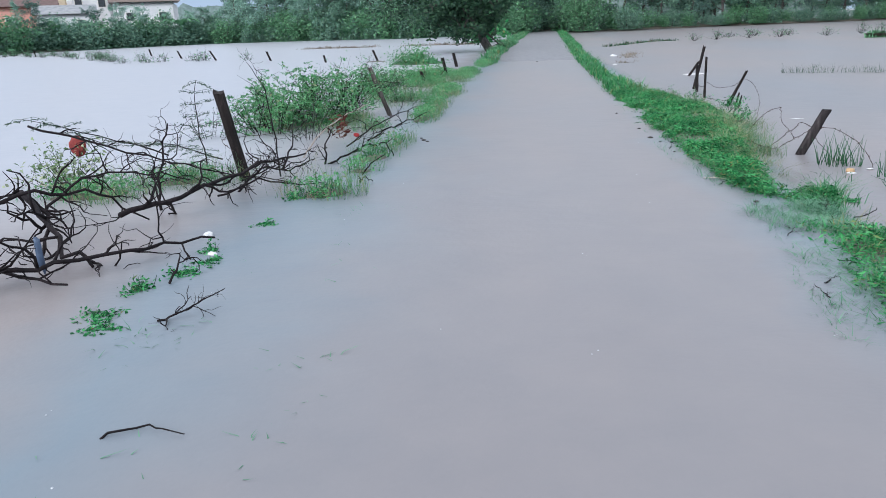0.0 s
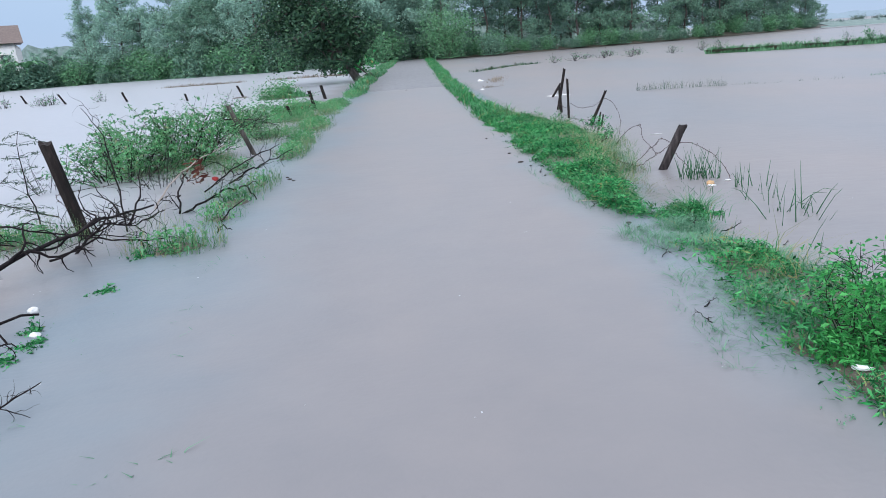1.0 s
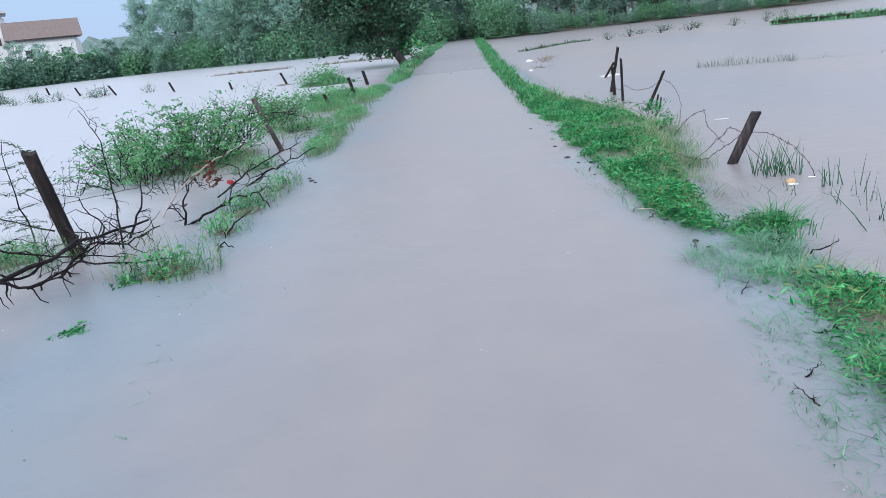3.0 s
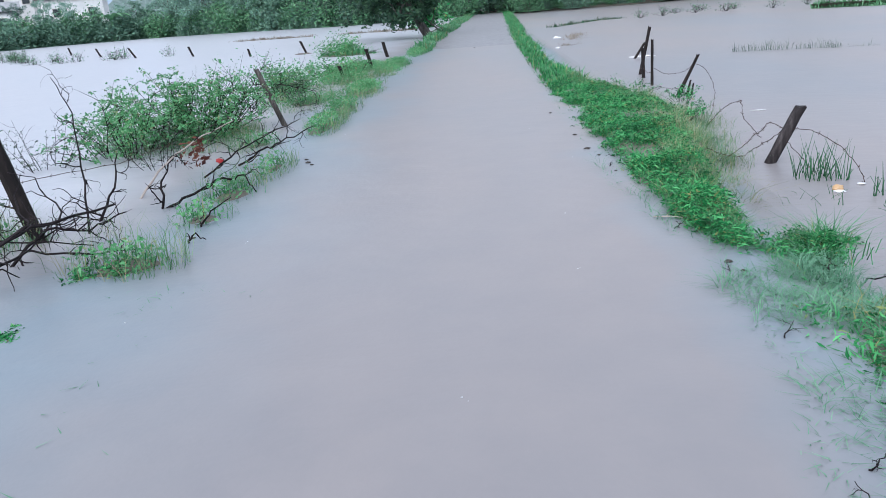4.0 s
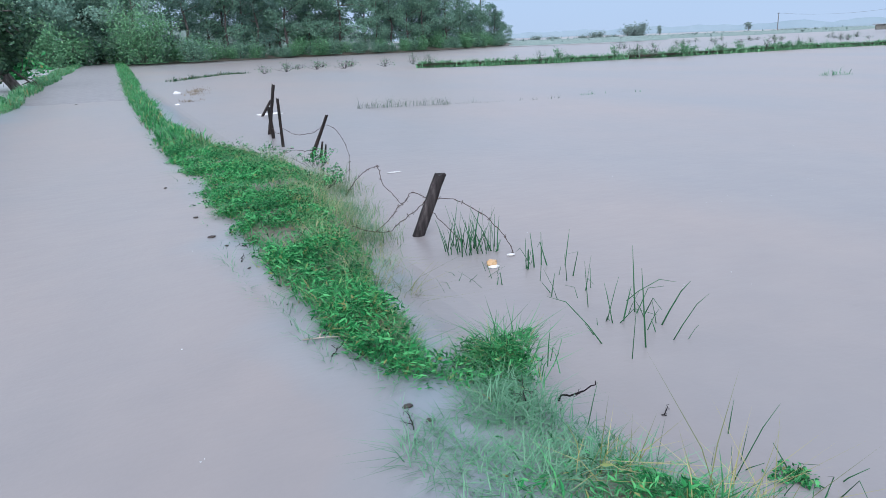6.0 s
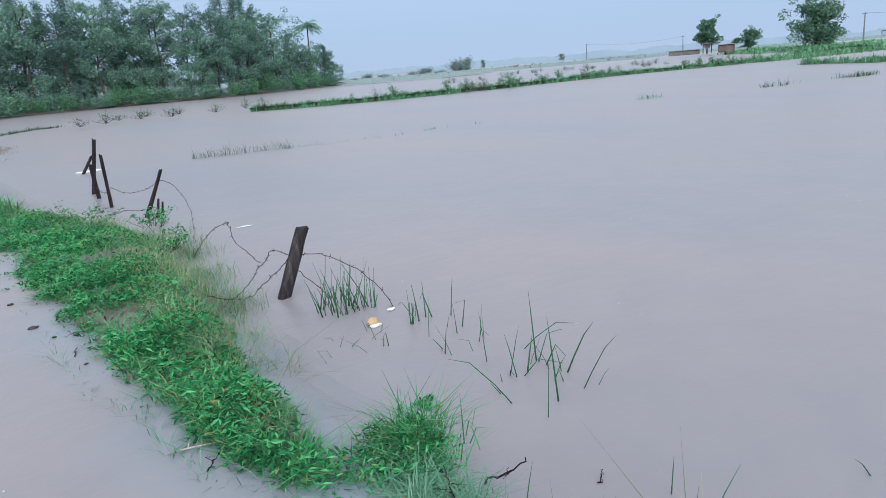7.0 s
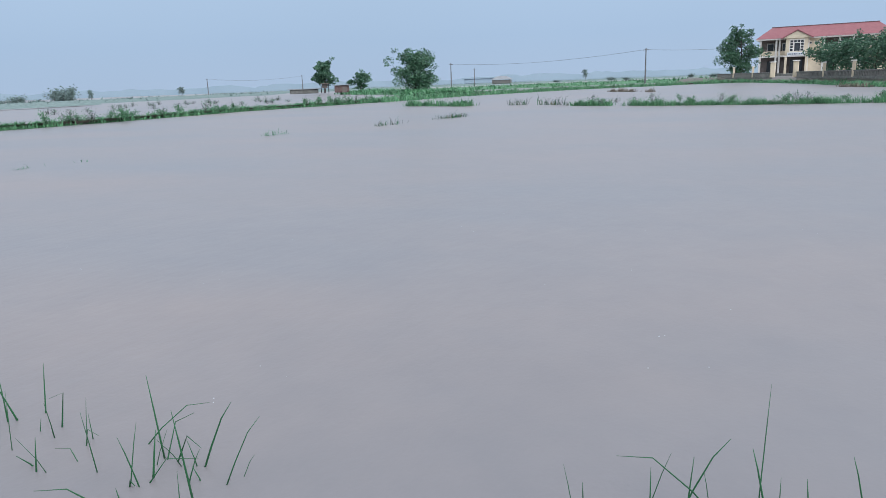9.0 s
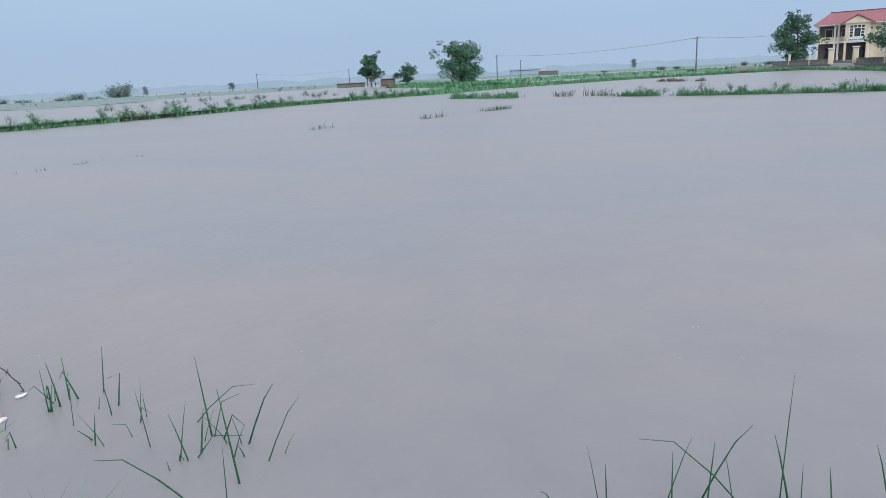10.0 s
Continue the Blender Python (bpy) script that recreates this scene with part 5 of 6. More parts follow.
def reed_fan(label, seed, turn, stalks, thick=0.0032):
    """Single reeds, each as (x, y of its foot, lean across, height); turn is the camera's heading, so the leans fit its
    view.
    """
    r = np.random.default_rng(seed)
    o = Vector((stalks[0][0], stalks[0][1], FIELD))
    ob = thing("reed_clump", label, "reeds", o, "reed clumps")
    across, along_ = Vector((math.cos(radians(turn)), -math.sin(radians(turn)), 0)), Vector((math.sin(radians(turn)), math.cos(radians(turn)), 0))
    for x, y, lean, h in stalks:
        foot = Vector((x, y, FIELD - 0.05)) - o
        tip = Vector((x, y, FIELD + h)) - o + across * lean + along_ * r.normal() * 0.12 * h
        sag = Vector((0, 0, 0.25 * abs(lean)))
        pts = [foot, foot.lerp(tip, 0.35) + sag * 0.6, foot.lerp(tip, 0.7) + sag * 0.8, tip]
        w = thick * r.uniform(0.5, 1.35)
        part("stalk", tube(pts, [w * 1.15, w, w * 0.75, w * 0.25], 5), "reed", ob, smooth=True)
    return ob


reed_fan("sparse dark green reed stalks standing in flood water", 1, 41.5, [
    (3.16, 5.5, -0.04, 0.4), (3.4, 5.69, 0.15, 0.25), (3.29, 5.67, 0.07, 0.12), (3.32, 5.52, 0.17, 0.26), (3.39, 5.49, 0.07, 0.08), (3.03, 5.62, -0.31, 0.23),
    (3.42, 5.89, -0.03, 0.39), (3.22, 5.82, -0.06, 0.23), (3.45, 6.08, 0.32, 0.13), (3.02, 5.44, 0.01, 0.26), (3.21, 5.88, 0.06, 0.25), (3.27, 5.82, 0.04, 0.19)])
reed_fan("short dark reed stalks standing in flood water", 2, 41.5, [
    (3.24, 6.07, -0.03, 0.27), (3.4, 6.32, 0.03, 0.22), (3.15, 6.32, 0.02, 0.14), (3.25, 6.59, 0.02, 0.28), (3.56, 6.77, 0.03, 0.25)])
reed_fan("tall thin dark reed stalks leaning over the water", 3, 63.7, [
    (3.76, 3.61, 0.08, 0.44), (3.66, 3.88, 0.2, 0.28), (3.71, 3.69, -0.41, 0.29), (3.62, 3.98, 0.07, 0.29), (3.73, 3.75, -0.05, 0.19), (3.83, 3.44, -0.02, 0.14), (3.88, 3.26, -0.08, 0.24)])
reed_fan("few short thin reed stalks in flood water", 4, 63.7, [
    (3.55, 4.16, -0.01, 0.16), (3.54, 4.18, -0.04, 0.2), (3.49, 4.31, -0.08, 0.06), (3.79, 3.54, -0.01, 0.16), (3.67, 3.84, 0.0, 0.27), (3.63, 3.95, 0.0, 0.2), (3.78, 3.57, -0.07, 0.26)])
reed_clump((3.25, 5.75), 10, 0.24, 0.2, 1, "few thin green reed stalks in flood water")
reed_clump((3.3, 6.45), 8, 0.26, 0.25, 3, "few thin green reed stalks in flood water")
reed_clump((3.2, 7.43), 60, 0.34, 0.20, 6, "dense green reed tuft beside a leaning post", 0.08, 0.003, 0.22)
reed_clump((3.39, 6.9), 10, 0.32, 0.12, 9, "few tall green reed stalks in the flooded field", 0.1, 0.003, 0.25)
reed_clump((2.86, 6.9), 12, 0.18, 0.3, 7, "scattered short grass stalks in the flooded field", 0.4, 0.0022, 0.6)
reed_clump((2.9, 4.37), 8, 0.22, 0.25, 8, "few short grass stalks in the flooded field", 0.3, 0.0025, 0.4)

reed_fan("thin tall grass stalks at the drowned bank", 5, 24.8, [(2.62, 4.5, 0.14, 0.34), (2.72, 4.55, -0.02, 0.12), (2.8, 4.6, 0.03, 0.13), (2.68, 4.62, 0.01, 0.1), (2.9, 4.75, 0.02, 0.14), (2.5, 4.7, 0.03, 0.2), (2.42, 5.0, 0.04, 0.24), (2.3, 5.6, 0.03, 0.2)], 0.0018)
plant("bank_weed", sprig_shrub(276, 0.1, 0.1, 7, 5, 0.022, 5, 0.5, 0.0015, 0.2), "reed", "herb", "small twiggy green weed in shallow water", "weed", (2.86, 4.42, FIELD), "bank weeds")
plant("bank_weed", sprig_shrub(277, 0.09, 0.08, 6, 5, 0.02, 5, 0.5, 0.0015, 0.2), "reed", "herb", "small twiggy green weed in shallow water", "weed", (2.72, 5.95, FIELD), "bank weeds")

# ---- small litter in the water ----


def crumpled(seed, sx, sy, sz, cuts=3):
    r = np.random.default_rng(seed)
    bm = bmesh.new()
    bmesh.ops.create_icosphere(bm, subdivisions=cuts, radius=1.0)
    for v in bm.verts:
        k = 1 + 0.35 * fbm(v.co.x + seed, v.co.y, 1.5, v.co.z * 1.5)
        v.co = Vector((v.co.x * sx * k, v.co.y * sy * k, v.co.z * sz * k))
    bm.verts.index_update()
    out = [tuple(v.co) for v in bm.verts], [tuple(v.index for v in f.verts) for f in bm.faces]
    bm.free()
    return out


wrap = thing("food_wrapper", "crumpled orange and white wrapper floating in the field", "litter", (3.14, 7.01, FIELD))
part("orange_side", crumpled(3, 0.038, 0.028, 0.026), "orange", wrap, "orange crumpled plastic", True, (0, 0, 0.02))
part("white_side", crumpled(4, 0.045, 0.024, 0.01), "white", wrap, "white crumpled plastic", True, (0.0, -0.028, 0.006))
for i, (x, y, sx, sy, sz, lab) in enumerate((
        (3.37, 7.15, 0.03, 0.018, 0.008, "small white plastic scrap floating by reeds"),
        (3.88, 10.69, 0.09, 0.02, 0.005, "thin white foam sheet floating in the field"),
        (4.25, 19.2, 0.26, 0.06, 0.03, "white foam board floating behind the stakes"),
        (-1.72, 4, 0.03, 0.02, 0.014, "small white plastic scrap floating near the bank"),
        (-1.94, 4.41, 0.03, 0.02, 0.022, "small white plastic scrap caught on a twig"),
        (3.26, 29.8, 0.14, 0.09, 0.06, "white plastic bag at the flooded field's edge"),
        (2.75, 24.2, 0.07, 0.05, 0.03, "white foam piece at the flooded field's edge"))):
    solo("litter_scrap", crumpled(20 + i, sx, sy, sz), "white", lab, "litter", (x, y, FIELD + 0.006 if x > 2.6 else 0.008), "floating litter", smooth=True)


def bottle():
    prof = [(0.0, 0.005), (0.008, 0.012), (0.046, 0.0125), (0.057, 0.010), (0.064, 0.006), (0.074, 0.006)]
    return tube([(a, 0, 0) for a, _ in prof], [b for _, b in prof], 12)


bt = thing("plastic_bottle", "white plastic bottle lying in the bank grass", "bottle", (1.9, 2.83, 0.03), turn=-28)
part("body", bottle(), "bottle", bt, smooth=True)
part("cap", tube([(0.073, 0, 0), (0.083, 0, 0)], 0.0075, 10), "rust", bt, "reddish screw cap")
for i, (x, y, s) in enumerate(((2.05, 3.5, 0.02), (2.13, 3.55, 0.024), (2.08, 3.44, 0.018), (2.23, 2.71, 0.03))):
    solo("pebble", crumpled(40 + i, s, s * 0.8, s * 0.6, 2), "mud", "small pale stone in the bank grass", "stone", (x, y, 0.03), "pebbles", smooth=True)
for i, (x, y, s) in enumerate(((1.5, 8.2, 0.05), (1.47, 8.9, 0.035), (1.56, 7.9, 0.025), (1.6, 7.3, 0.02), (1.66, 6.55, 0.014), (1.72, 6.06, 0.016), (1.8, 5.25, 0.035), (1.83, 5.12, 0.025), (1.36, 10.4, 0.03), (-1.08, 8.3, 0.045), (-1.13, 8.45, 0.035), (-1.02, 8.2, 0.03), (0.23, 24.3, 0.06), (-1.3, 6.1, 0.03), (3.36, 13.5, 0.05), (1.84, 2.45, 0.03))):
    solo("mud_clod", crumpled(60 + i, s * 0.6, s * 0.35, s * 0.22, 2), "mud_wet", "dark clod of mud just above the water", "clod", (x, y, 0.005 if x < 2.6 else FIELD), "mud clods", smooth=True)
for i, (x, y, turn) in enumerate(((1.87, 6.36, 20), (1.89, 8.82, 70), (2.03, 2.95, 140), (2.03, 7.66, 100))):
    curl = leaves(np.array([(0.0, 0.0, 0.0), (0.018, 0.012, 0.006)]), 0.06, np.random.default_rng(90 + i), 0.6, 0.5)
    solo("dead_leaf", curl, "deadgrass", "curled brown dead leaf on the bank grass", "leaf", (x, y, 0.05), "dead leaves", turn=turn)
stick = solo("straw_stick", join(tube([(0, 0, 0), (0.09, -0.05, 0.012), (0.2, -0.08, 0.004)], [0.004, 0.0035, 0.002], 5), tube([(0.07, -0.035, 0.01), (0.1, 0.02, 0.02)], [0.003, 0.0015], 5)), "mud", "pale straw stick lying at the water's edge", "stick", (1.61, 6.05, 0.006), smooth=True)
rag = solo("red_rag", crumpled(80, 0.07, 0.03, 0.10), "redrag", "dark red rag caught in dead twigs", "rag", (-3.94, 6.08, 0.36), smooth=True)
flag = solo("red_scrap", crumpled(81, 0.035, 0.012, 0.025), "red", "small bright red plastic scrap on a twig", "litter", (-1.82, 8.05, 0.12), smooth=True)
rr_ = np.random.default_rng(31)
dl = thing("dead_leaf_branch", "broken branch with hanging rust-red dead leaves", "branch", (-1.97, 7.75, 0))
stem_d, twigs_d = dead_branch(91, [(-0.25, -0.5, 0.0), (-0.12, -0.2, 0.22), (0.1, 0.15, 0.38), (0.3, 0.4, 0.46)], 0.010, 4, 0.25)
part("limb", stem_d, "mud", dl)
for s in twigs_d:
    part("twig", s, "dead", dl)
hang = np.array([(0.04 + rr_.normal() * 0.06, 0.12 + rr_.normal() * 0.08, 0.25 + rr_.uniform(-0.13, 0.1)) for _ in range(64)])
part("dead_leaves", leaves(hang, 0.075, rr_, 0.1, 0.4), "rust_leaf", dl, "hanging rust-red dead leaves")


def fern_branch(at, seed, way, length, label):
    """A thin branch with paired feather leaves."""
    r = np.random.default_rng(seed)
    ob = thing("feather_leaf_branch", label, "branch", at)
    p, rr = limb(r, (0, 0, 0), way, length, 0.008, 0.3, 8)
    part("limb", tube(p, rr, 5), "dead", ob)
    cc = []
    for i in range(2, 9):
        for sgn in (-1, 1):
            d = Vector((sgn * r.uniform(0.5, 1), r.uniform(-0.4, 0.4), r.uniform(-0.3, 0.3))).normalized()
            L = 0.20 * r.uniform(0.6, 1.1)
            part("leaf_stalk", tube([p[i], p[i] + d * L * 0.5 + Vector((0, 0, 0.01)), p[i] + d * L - Vector((0, 0, 0.03))], 0.0018, 3), "fern", ob)
            for k in range(11):
                q = p[i] + d * L * (0.1 + 0.09 * k)
                cc.append(tuple(q + Vector((0, 0, -0.012))))
    part("foliage", leaves(np.array(cc), 0.05, r, 0.4, 0.26), "fern", ob)
    return ob


fern_branch((-2.99, 6.64, 0.0), 3, (-0.1, 0.1, 1.0), 0.95, "upright branch with pale feathery leaves beside a post")
fern_branch((-2.93, 5.84, 0.3), 4, (-0.95, -0.2, 0.28), 1.15, "slanting branch with pale feathery leaves over the water")
fern_branch((-2.86, 6.72, 0.1), 5, (-0.9, 0.25, 0.25), 0.9, "drooping branch with pale feathery leaves")
blue = solo("blue_bag", crumpled(83, 0.022, 0.016, 0.11), "bluebag", "torn blue plastic bag hanging in the brush pile", "bag", (-2.58, 3.63, 0.12), smooth=True)

# ---- bubbles and rings left by the rain ----
r_d = np.random.default_rng(4)
ring_v, ring_f = [], []
for _ in range(130):
    x, y = r_d.uniform(-5, 9), r_d.uniform(0.5, 12)
    if 1.5 < x < 3.6:
        continue
    z = FIELD if x > 2.7 else 0.0
    for q in range(1 if r_d.random() < 0.6 else 2):
        R0 = r_d.uniform(0.0015, 0.0045)
        cx, cy = x + r_d.normal() * 0.02, y + r_d.normal() * 0.02
        b, n = len(ring_v), 9
        for k in range(n):
            a = 2 * math.pi * k / n
            for rr_k, zz in ((0.75, 0.001), (0.9, R0 * 0.5), (1.0, 0.0)):
                ring_v.append((cx + R0 * rr_k * math.cos(a), cy + R0 * rr_k * math.sin(a), z + zz))
        for k in range(n):
            i0, i1 = b + 3 * k, b + 3 * ((k + 1) % n)
            ring_f += [(i0, i1, i1 + 1, i0 + 1), (i0 + 1, i1 + 1, i1 + 2, i0 + 2)]
solo("rain_bubbles", (ring_v, ring_f), "bubble", "tiny rain bubbles and rings on the flood water", "bubbles", kind="stuff", smooth=True)

# ---- the flooded fields: grass strips and banks ----


def strip_grass(name, line, width, n, height, w, mat, label, seed, sparse=0.3, freq=0.35):
    r = np.random.default_rng(seed)
    seg = [math.hypot(b[0] - a[0], b[1] - a[1]) for a, b in zip(line, line[1:])]
    tot, pts = sum(seg), []
    while len(pts) < n:
        d = r.uniform(0, tot)
        i = 0
        while d > seg[i]:
            d -= seg[i]
            i += 1
        a, b = line[i], line[i + 1]
        t = d / seg[i]
        dx, dy = (b[0] - a[0]) / seg[i], (b[1] - a[1]) / seg[i]
        o = float(np.clip(r.normal() * 0.35, -1, 1)) * width / 2
        x, y = a[0] + (b[0] - a[0]) * t - dy * o, a[1] + (b[1] - a[1]) * t + dx * o
        if r.random() < sparse + 1.3 * fbm(x, y, freq, seed):
            pts.append((x, y, FIELD - 0.03 if x > 2.6 else -0.03))
    return solo(name, blades(np.array(pts), height, w, 0.6, r), mat, label, "grass", kind="stuff")


strip_grass("field_grass", [(6.2, 18.9), (7.9, 18.4), (8.3, 18.2)], 0.35, 260, 0.2, 0.007, "fern", "thin line of grass blades standing in the field", 1, 1.1, 1.0)
strip_grass("field_grass", [(8.4, 18.2), (11.4, 17.4)], 0.3, 70, 0.09, 0.008, "fern", "few short grass blades standing in the field", 51, 0.6, 1.0)
strip_grass("field_grass", [(11.8, 17.9), (13.4, 17.6)], 0.3, 40, 0.11, 0.009, "sunkgrass", "few grass blades standing in the field", 2, 0.6)
strip_grass("field_grass", [(24.8, 16), (31.1, 14.7)], 0.8, 300, 0.2, 0.014, "reed", "patch of grass standing in the flooded field", 3, 0.5)
strip_grass("field_grass", [(43.6, 19), (46.6, 24.5)], 1.4, 1300, 0.34, 0.04, "shrub_far", "dense grass clump on a drowned field bank", 4, 0.8)
strip_grass("field_grass", [(20.6, 17.9), (21.6, 17.6)], 0.3, 60, 0.22, 0.015, "sunkgrass", "few grass blades standing in the field", 5, 0.7)
strip_grass("field_grass", [(40.8, 11.9), (38.3, 6.6), (37.5, 2.8), (36.9, -1.8), (38, -6.1)], 1.3, 6500, 0.28, 0.025, "shrub_far", "green grass strip along a drowned field bank", 6, 0.7, 0.6)
strip_grass("field_grass", [(44.1, 18.6), (42.7, 13.7), (40.8, 11.9)], 0.4, 160, 0.4, 0.03, "reed", "sparse stalks on a drowned field bank", 7, 0.4)
strip_grass("field_grass", [(75, 15.3), (68.6, 10.4)], 0.8, 500, 0.3, 0.05, "deadgrass", "brown grass strip far out in the flood", 8, 0.6)
strip_grass("field_grass", [(68.4, -4.3), (62.8, -7.5)], 0.6, 300, 0.3, 0.05, "deadgrass", "brown grass strip far out in the flood", 9, 0.6)
strip_grass("field_grass", [(-17.72, 49.81), (-12.91, 49.06), (-7.98, 48.39), (-3.77, 47.22)], 0.7, 1500, 0.16, 0.03, "deadgrass", "line of brown grass in the flooded field", 10, 0.5)
strip_grass("field_grass", [(3.23, 24.91), (3.86, 29.84), (4.81, 33.75)], 1.0, 500, 0.08, 0.02, "deadgrass", "thin drowned grass at the field's edge", 11, 0.5)
strip_grass("field_grass", [(3.87, 39.83), (7.1, 45.48), (10.28, 46.55)], 0.8, 600, 0.16, 0.03, "reed", "thin grass on a barely drowned bank", 12, 0.4)

BANK = [(17, 40.3), (19.9, 38.4), (23.4, 37), (30.8, 36.1), (42.8, 36.7), (57.1, 33.6), (73.2, 31.8), (95.2, 24.1), (104.2, 14.7), (111.7, 7.2), (113, 1.5), (108.3, -3.6), (88.2, -9.9), (43.1, -12.9)]
solo("field_bank_1", ribbon(BANK, 0.9, -0.14, 5), "soil", "low soil bank between the flooded fields", "bank", kind="structure", smooth=True)
strip_grass("bank_grass", BANK[:6], 1.9, 15000, 0.3, 0.05, "shrub_far", "green grass covering the field bank", 21, 0.7)
strip_grass("bank_grass", BANK[5:], 6.0, 17000, 0.42, 0.09, "shrub_far", "green grass covering the field bank", 22, 0.85)
r_b = np.random.default_rng(77)
WEED = plant("bank_weed", shrub(71, 0.8, 0.45, 260, 0.10, 8, 0.5, 0.008, 4, 0.2, 0.4), "dead", "shrub_far", "spindly green weed on the field bank", "weed", (24, 36.6, 0.0), "bank weeds")
WEED2 = plant("bank_weed", shrub(72, 0.75, 0.5, 70, 0.10, 10, 0.5, 0.01, 4, 0.4, 0.4), "dead", "shrub_far", "bare twiggy weed on the field bank", "weed", (17.6, 40, 0.0), "bank weeds")
for x, y in along(BANK[:9], 0.9, r_b, 0.6):
    if r_b.random() > 0.32 + 1.5 * fbm(x, y, 0.25):
        continue
    ob = copy_thing((WEED, WEED2)[r_b.integers(2)], pose(x, y, 0.05, 0, 0, r_b.uniform(0, 360)))
    ob.scale = (r_b.uniform(0.5, 1.1),) * 2 + (r_b.uniform(0.4, 1.0),)
for x, y in along([(40.6, 11.4), (37.5, 2.8), (37, -4)], 1.0, r_b, 0.3):
    ob = copy_thing((WEED, WEED2)[r_b.integers(2)], pose(x, y, 0.0, 0, 0, r_b.uniform(0, 360)))
    ob.scale = (r_b.uniform(0.5, 0.9),) * 2 + (r_b.uniform(0.3, 0.8),)
for x, y in ((13.1, 45.9), (13.3, 42), (8.6, 40.9), (11.3, 44.7), (15.7, 42), (12, 43.1), (10, 42), (14.5, 44.5)):
    ob = copy_thing(WEED2, pose(x, y, -0.02, 0, 0, r_b.uniform(0, 360)))
    ob.scale = (r_b.uniform(1.0, 1.9), r_b.uniform(0.8, 1.2), r_b.uniform(0.4, 1.0))
for x, y in along([(-60.52, 74.94), (-35.16, 51.5), (-21.6, 37.06), (-14.63, 34.86)], 0.9, r_b, 0.8):
    ob = copy_thing(WEED2, pose(x, y, -0.05, 0, 0, r_b.uniform(0, 360)))
    ob.scale = (r_b.uniform(0.7, 1.2),) * 2 + (r_b.uniform(0.5, 1.0),)
for x, y in along([(40.2, 49.7), (74.5, 72.5), (59.4, 44.2), (84.6, 66)], 3.0, r_b, 2.5):
    ob = copy_thing(WEED2, pose(x, y, -0.1, 0, 0, r_b.uniform(0, 360)))
    ob.scale = (1.0, 1.0, r_b.uniform(0.5, 1.0))

for x, y in along([(27.1, 36.3), (30.8, 36.1), (42.8, 36.7), (57.1, 33.6), (69.4, 32.4)], 0.7, r_b, 0.6):
    if r_b.random() > 0.3 + 1.8 * fbm(x, y, 0.22, 4.0):
        continue
    ob = copy_thing((WEED, WEED, WEED2)[r_b.integers(3)], pose(x, y, 0.0, 0, 0, r_b.uniform(0, 360)))
    ob.scale = (r_b.uniform(0.7, 1.2),) * 2 + (r_b.uniform(0.6, 1.1),)

# land on the far side: low green tongues and the road bank to the school
FAR_LAND = [(87.1, 38), (95.3, 44.4), (101.4, 46.3), (103.8, 52.1), (129.1, 73.5)]
solo("far_bank_1", ribbon(FAR_LAND, 9, 0.3, 9, 2), "shrub_far", "low green land beyond the flooded fields", "bank", kind="structure", smooth=True)
strip_grass("far_grass", FAR_LAND, 11.0, 8000, 0.6, 0.2, "shrub_far", "green grass on the far low land", 31, 0.9)
FAR_2 = [(120.4, 50.5), (140, 37), (149.6, 20.7), (140.2, 9.8), (124.2, 4.4)]
solo("far_bank_2", ribbon(FAR_2, 9, 0.35, 11, 2), "shrub_far", "low green land before the school", "bank", kind="structure", smooth=True)
strip_grass("far_grass", FAR_2, 10.0, 8000, 0.6, 0.2, "shrub_far", "green grass on the far low land", 32, 0.9)
# this shore and its grass carry haze in their colour
FAR_3 = [(70.2, 125.7), (105.8, 122.3), (146.7, 121.5), (186.4, 142.1), (238.4, 131.3), (303.4, 86.3), (339.1, 28.9), (347.4, -61.7)]
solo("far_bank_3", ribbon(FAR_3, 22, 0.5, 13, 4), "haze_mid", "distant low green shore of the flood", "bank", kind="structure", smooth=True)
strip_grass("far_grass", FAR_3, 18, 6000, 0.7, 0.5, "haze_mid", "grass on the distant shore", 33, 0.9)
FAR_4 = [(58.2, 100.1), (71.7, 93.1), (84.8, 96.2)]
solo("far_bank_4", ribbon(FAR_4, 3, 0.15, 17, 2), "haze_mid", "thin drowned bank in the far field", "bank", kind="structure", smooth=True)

# ---- far trees ----
plant("field_tree", broad_tree(81, 5.3, 3.7, 0.22, (0.3, 0.2), 0.06, 8200, 0.36, 0.05, 20), "bark", "field_leaf", "broad round-crowned green tree on the far bank", "tree", (99.2, 47.5, 0.1), "", "trunk", "crown")
plant("field_tree", broad_tree(82, 7.2, 2.9, 0.2, (0.2, 0), 0.22, 3800, 0.5, 0.0, 15), "bark", "field_leaf", "upright leafy tree beside the far sheds", "tree", (148.4, 93.1, 0.2), "", "trunk", "crown")
plant("field_tree", broad_tree(83, 3.4, 2.1, 0.12, (0.1, 0), 0.08, 2600, 0.34, 0.0, 12), "bark", "field_leaf", "small leafy tree beside the rusty shed", "tree", (120.2, 68.2, 0.2), "", "trunk", "crown")
plant("field_tree", broad_tree(84, 1.8, 1.0, 0.1, (0, 0), 0.1, 700, 0.3, 0.0, 8), "bark", "field_leaf", "small dark bush on the far bank", "tree", (104.7, 48.2, 0.2), "", "trunk", "crown")
plant("school_tree", broad_tree(85, 8.4, 3.4, 0.22, (0.2, 0), 0.05, 8200, 0.36, 0.1, 20), "bark", "field_leaf", "dark leafy tree beside the school building", "tree", (131.5, 2.8, 0.1), "", "trunk", "crown")
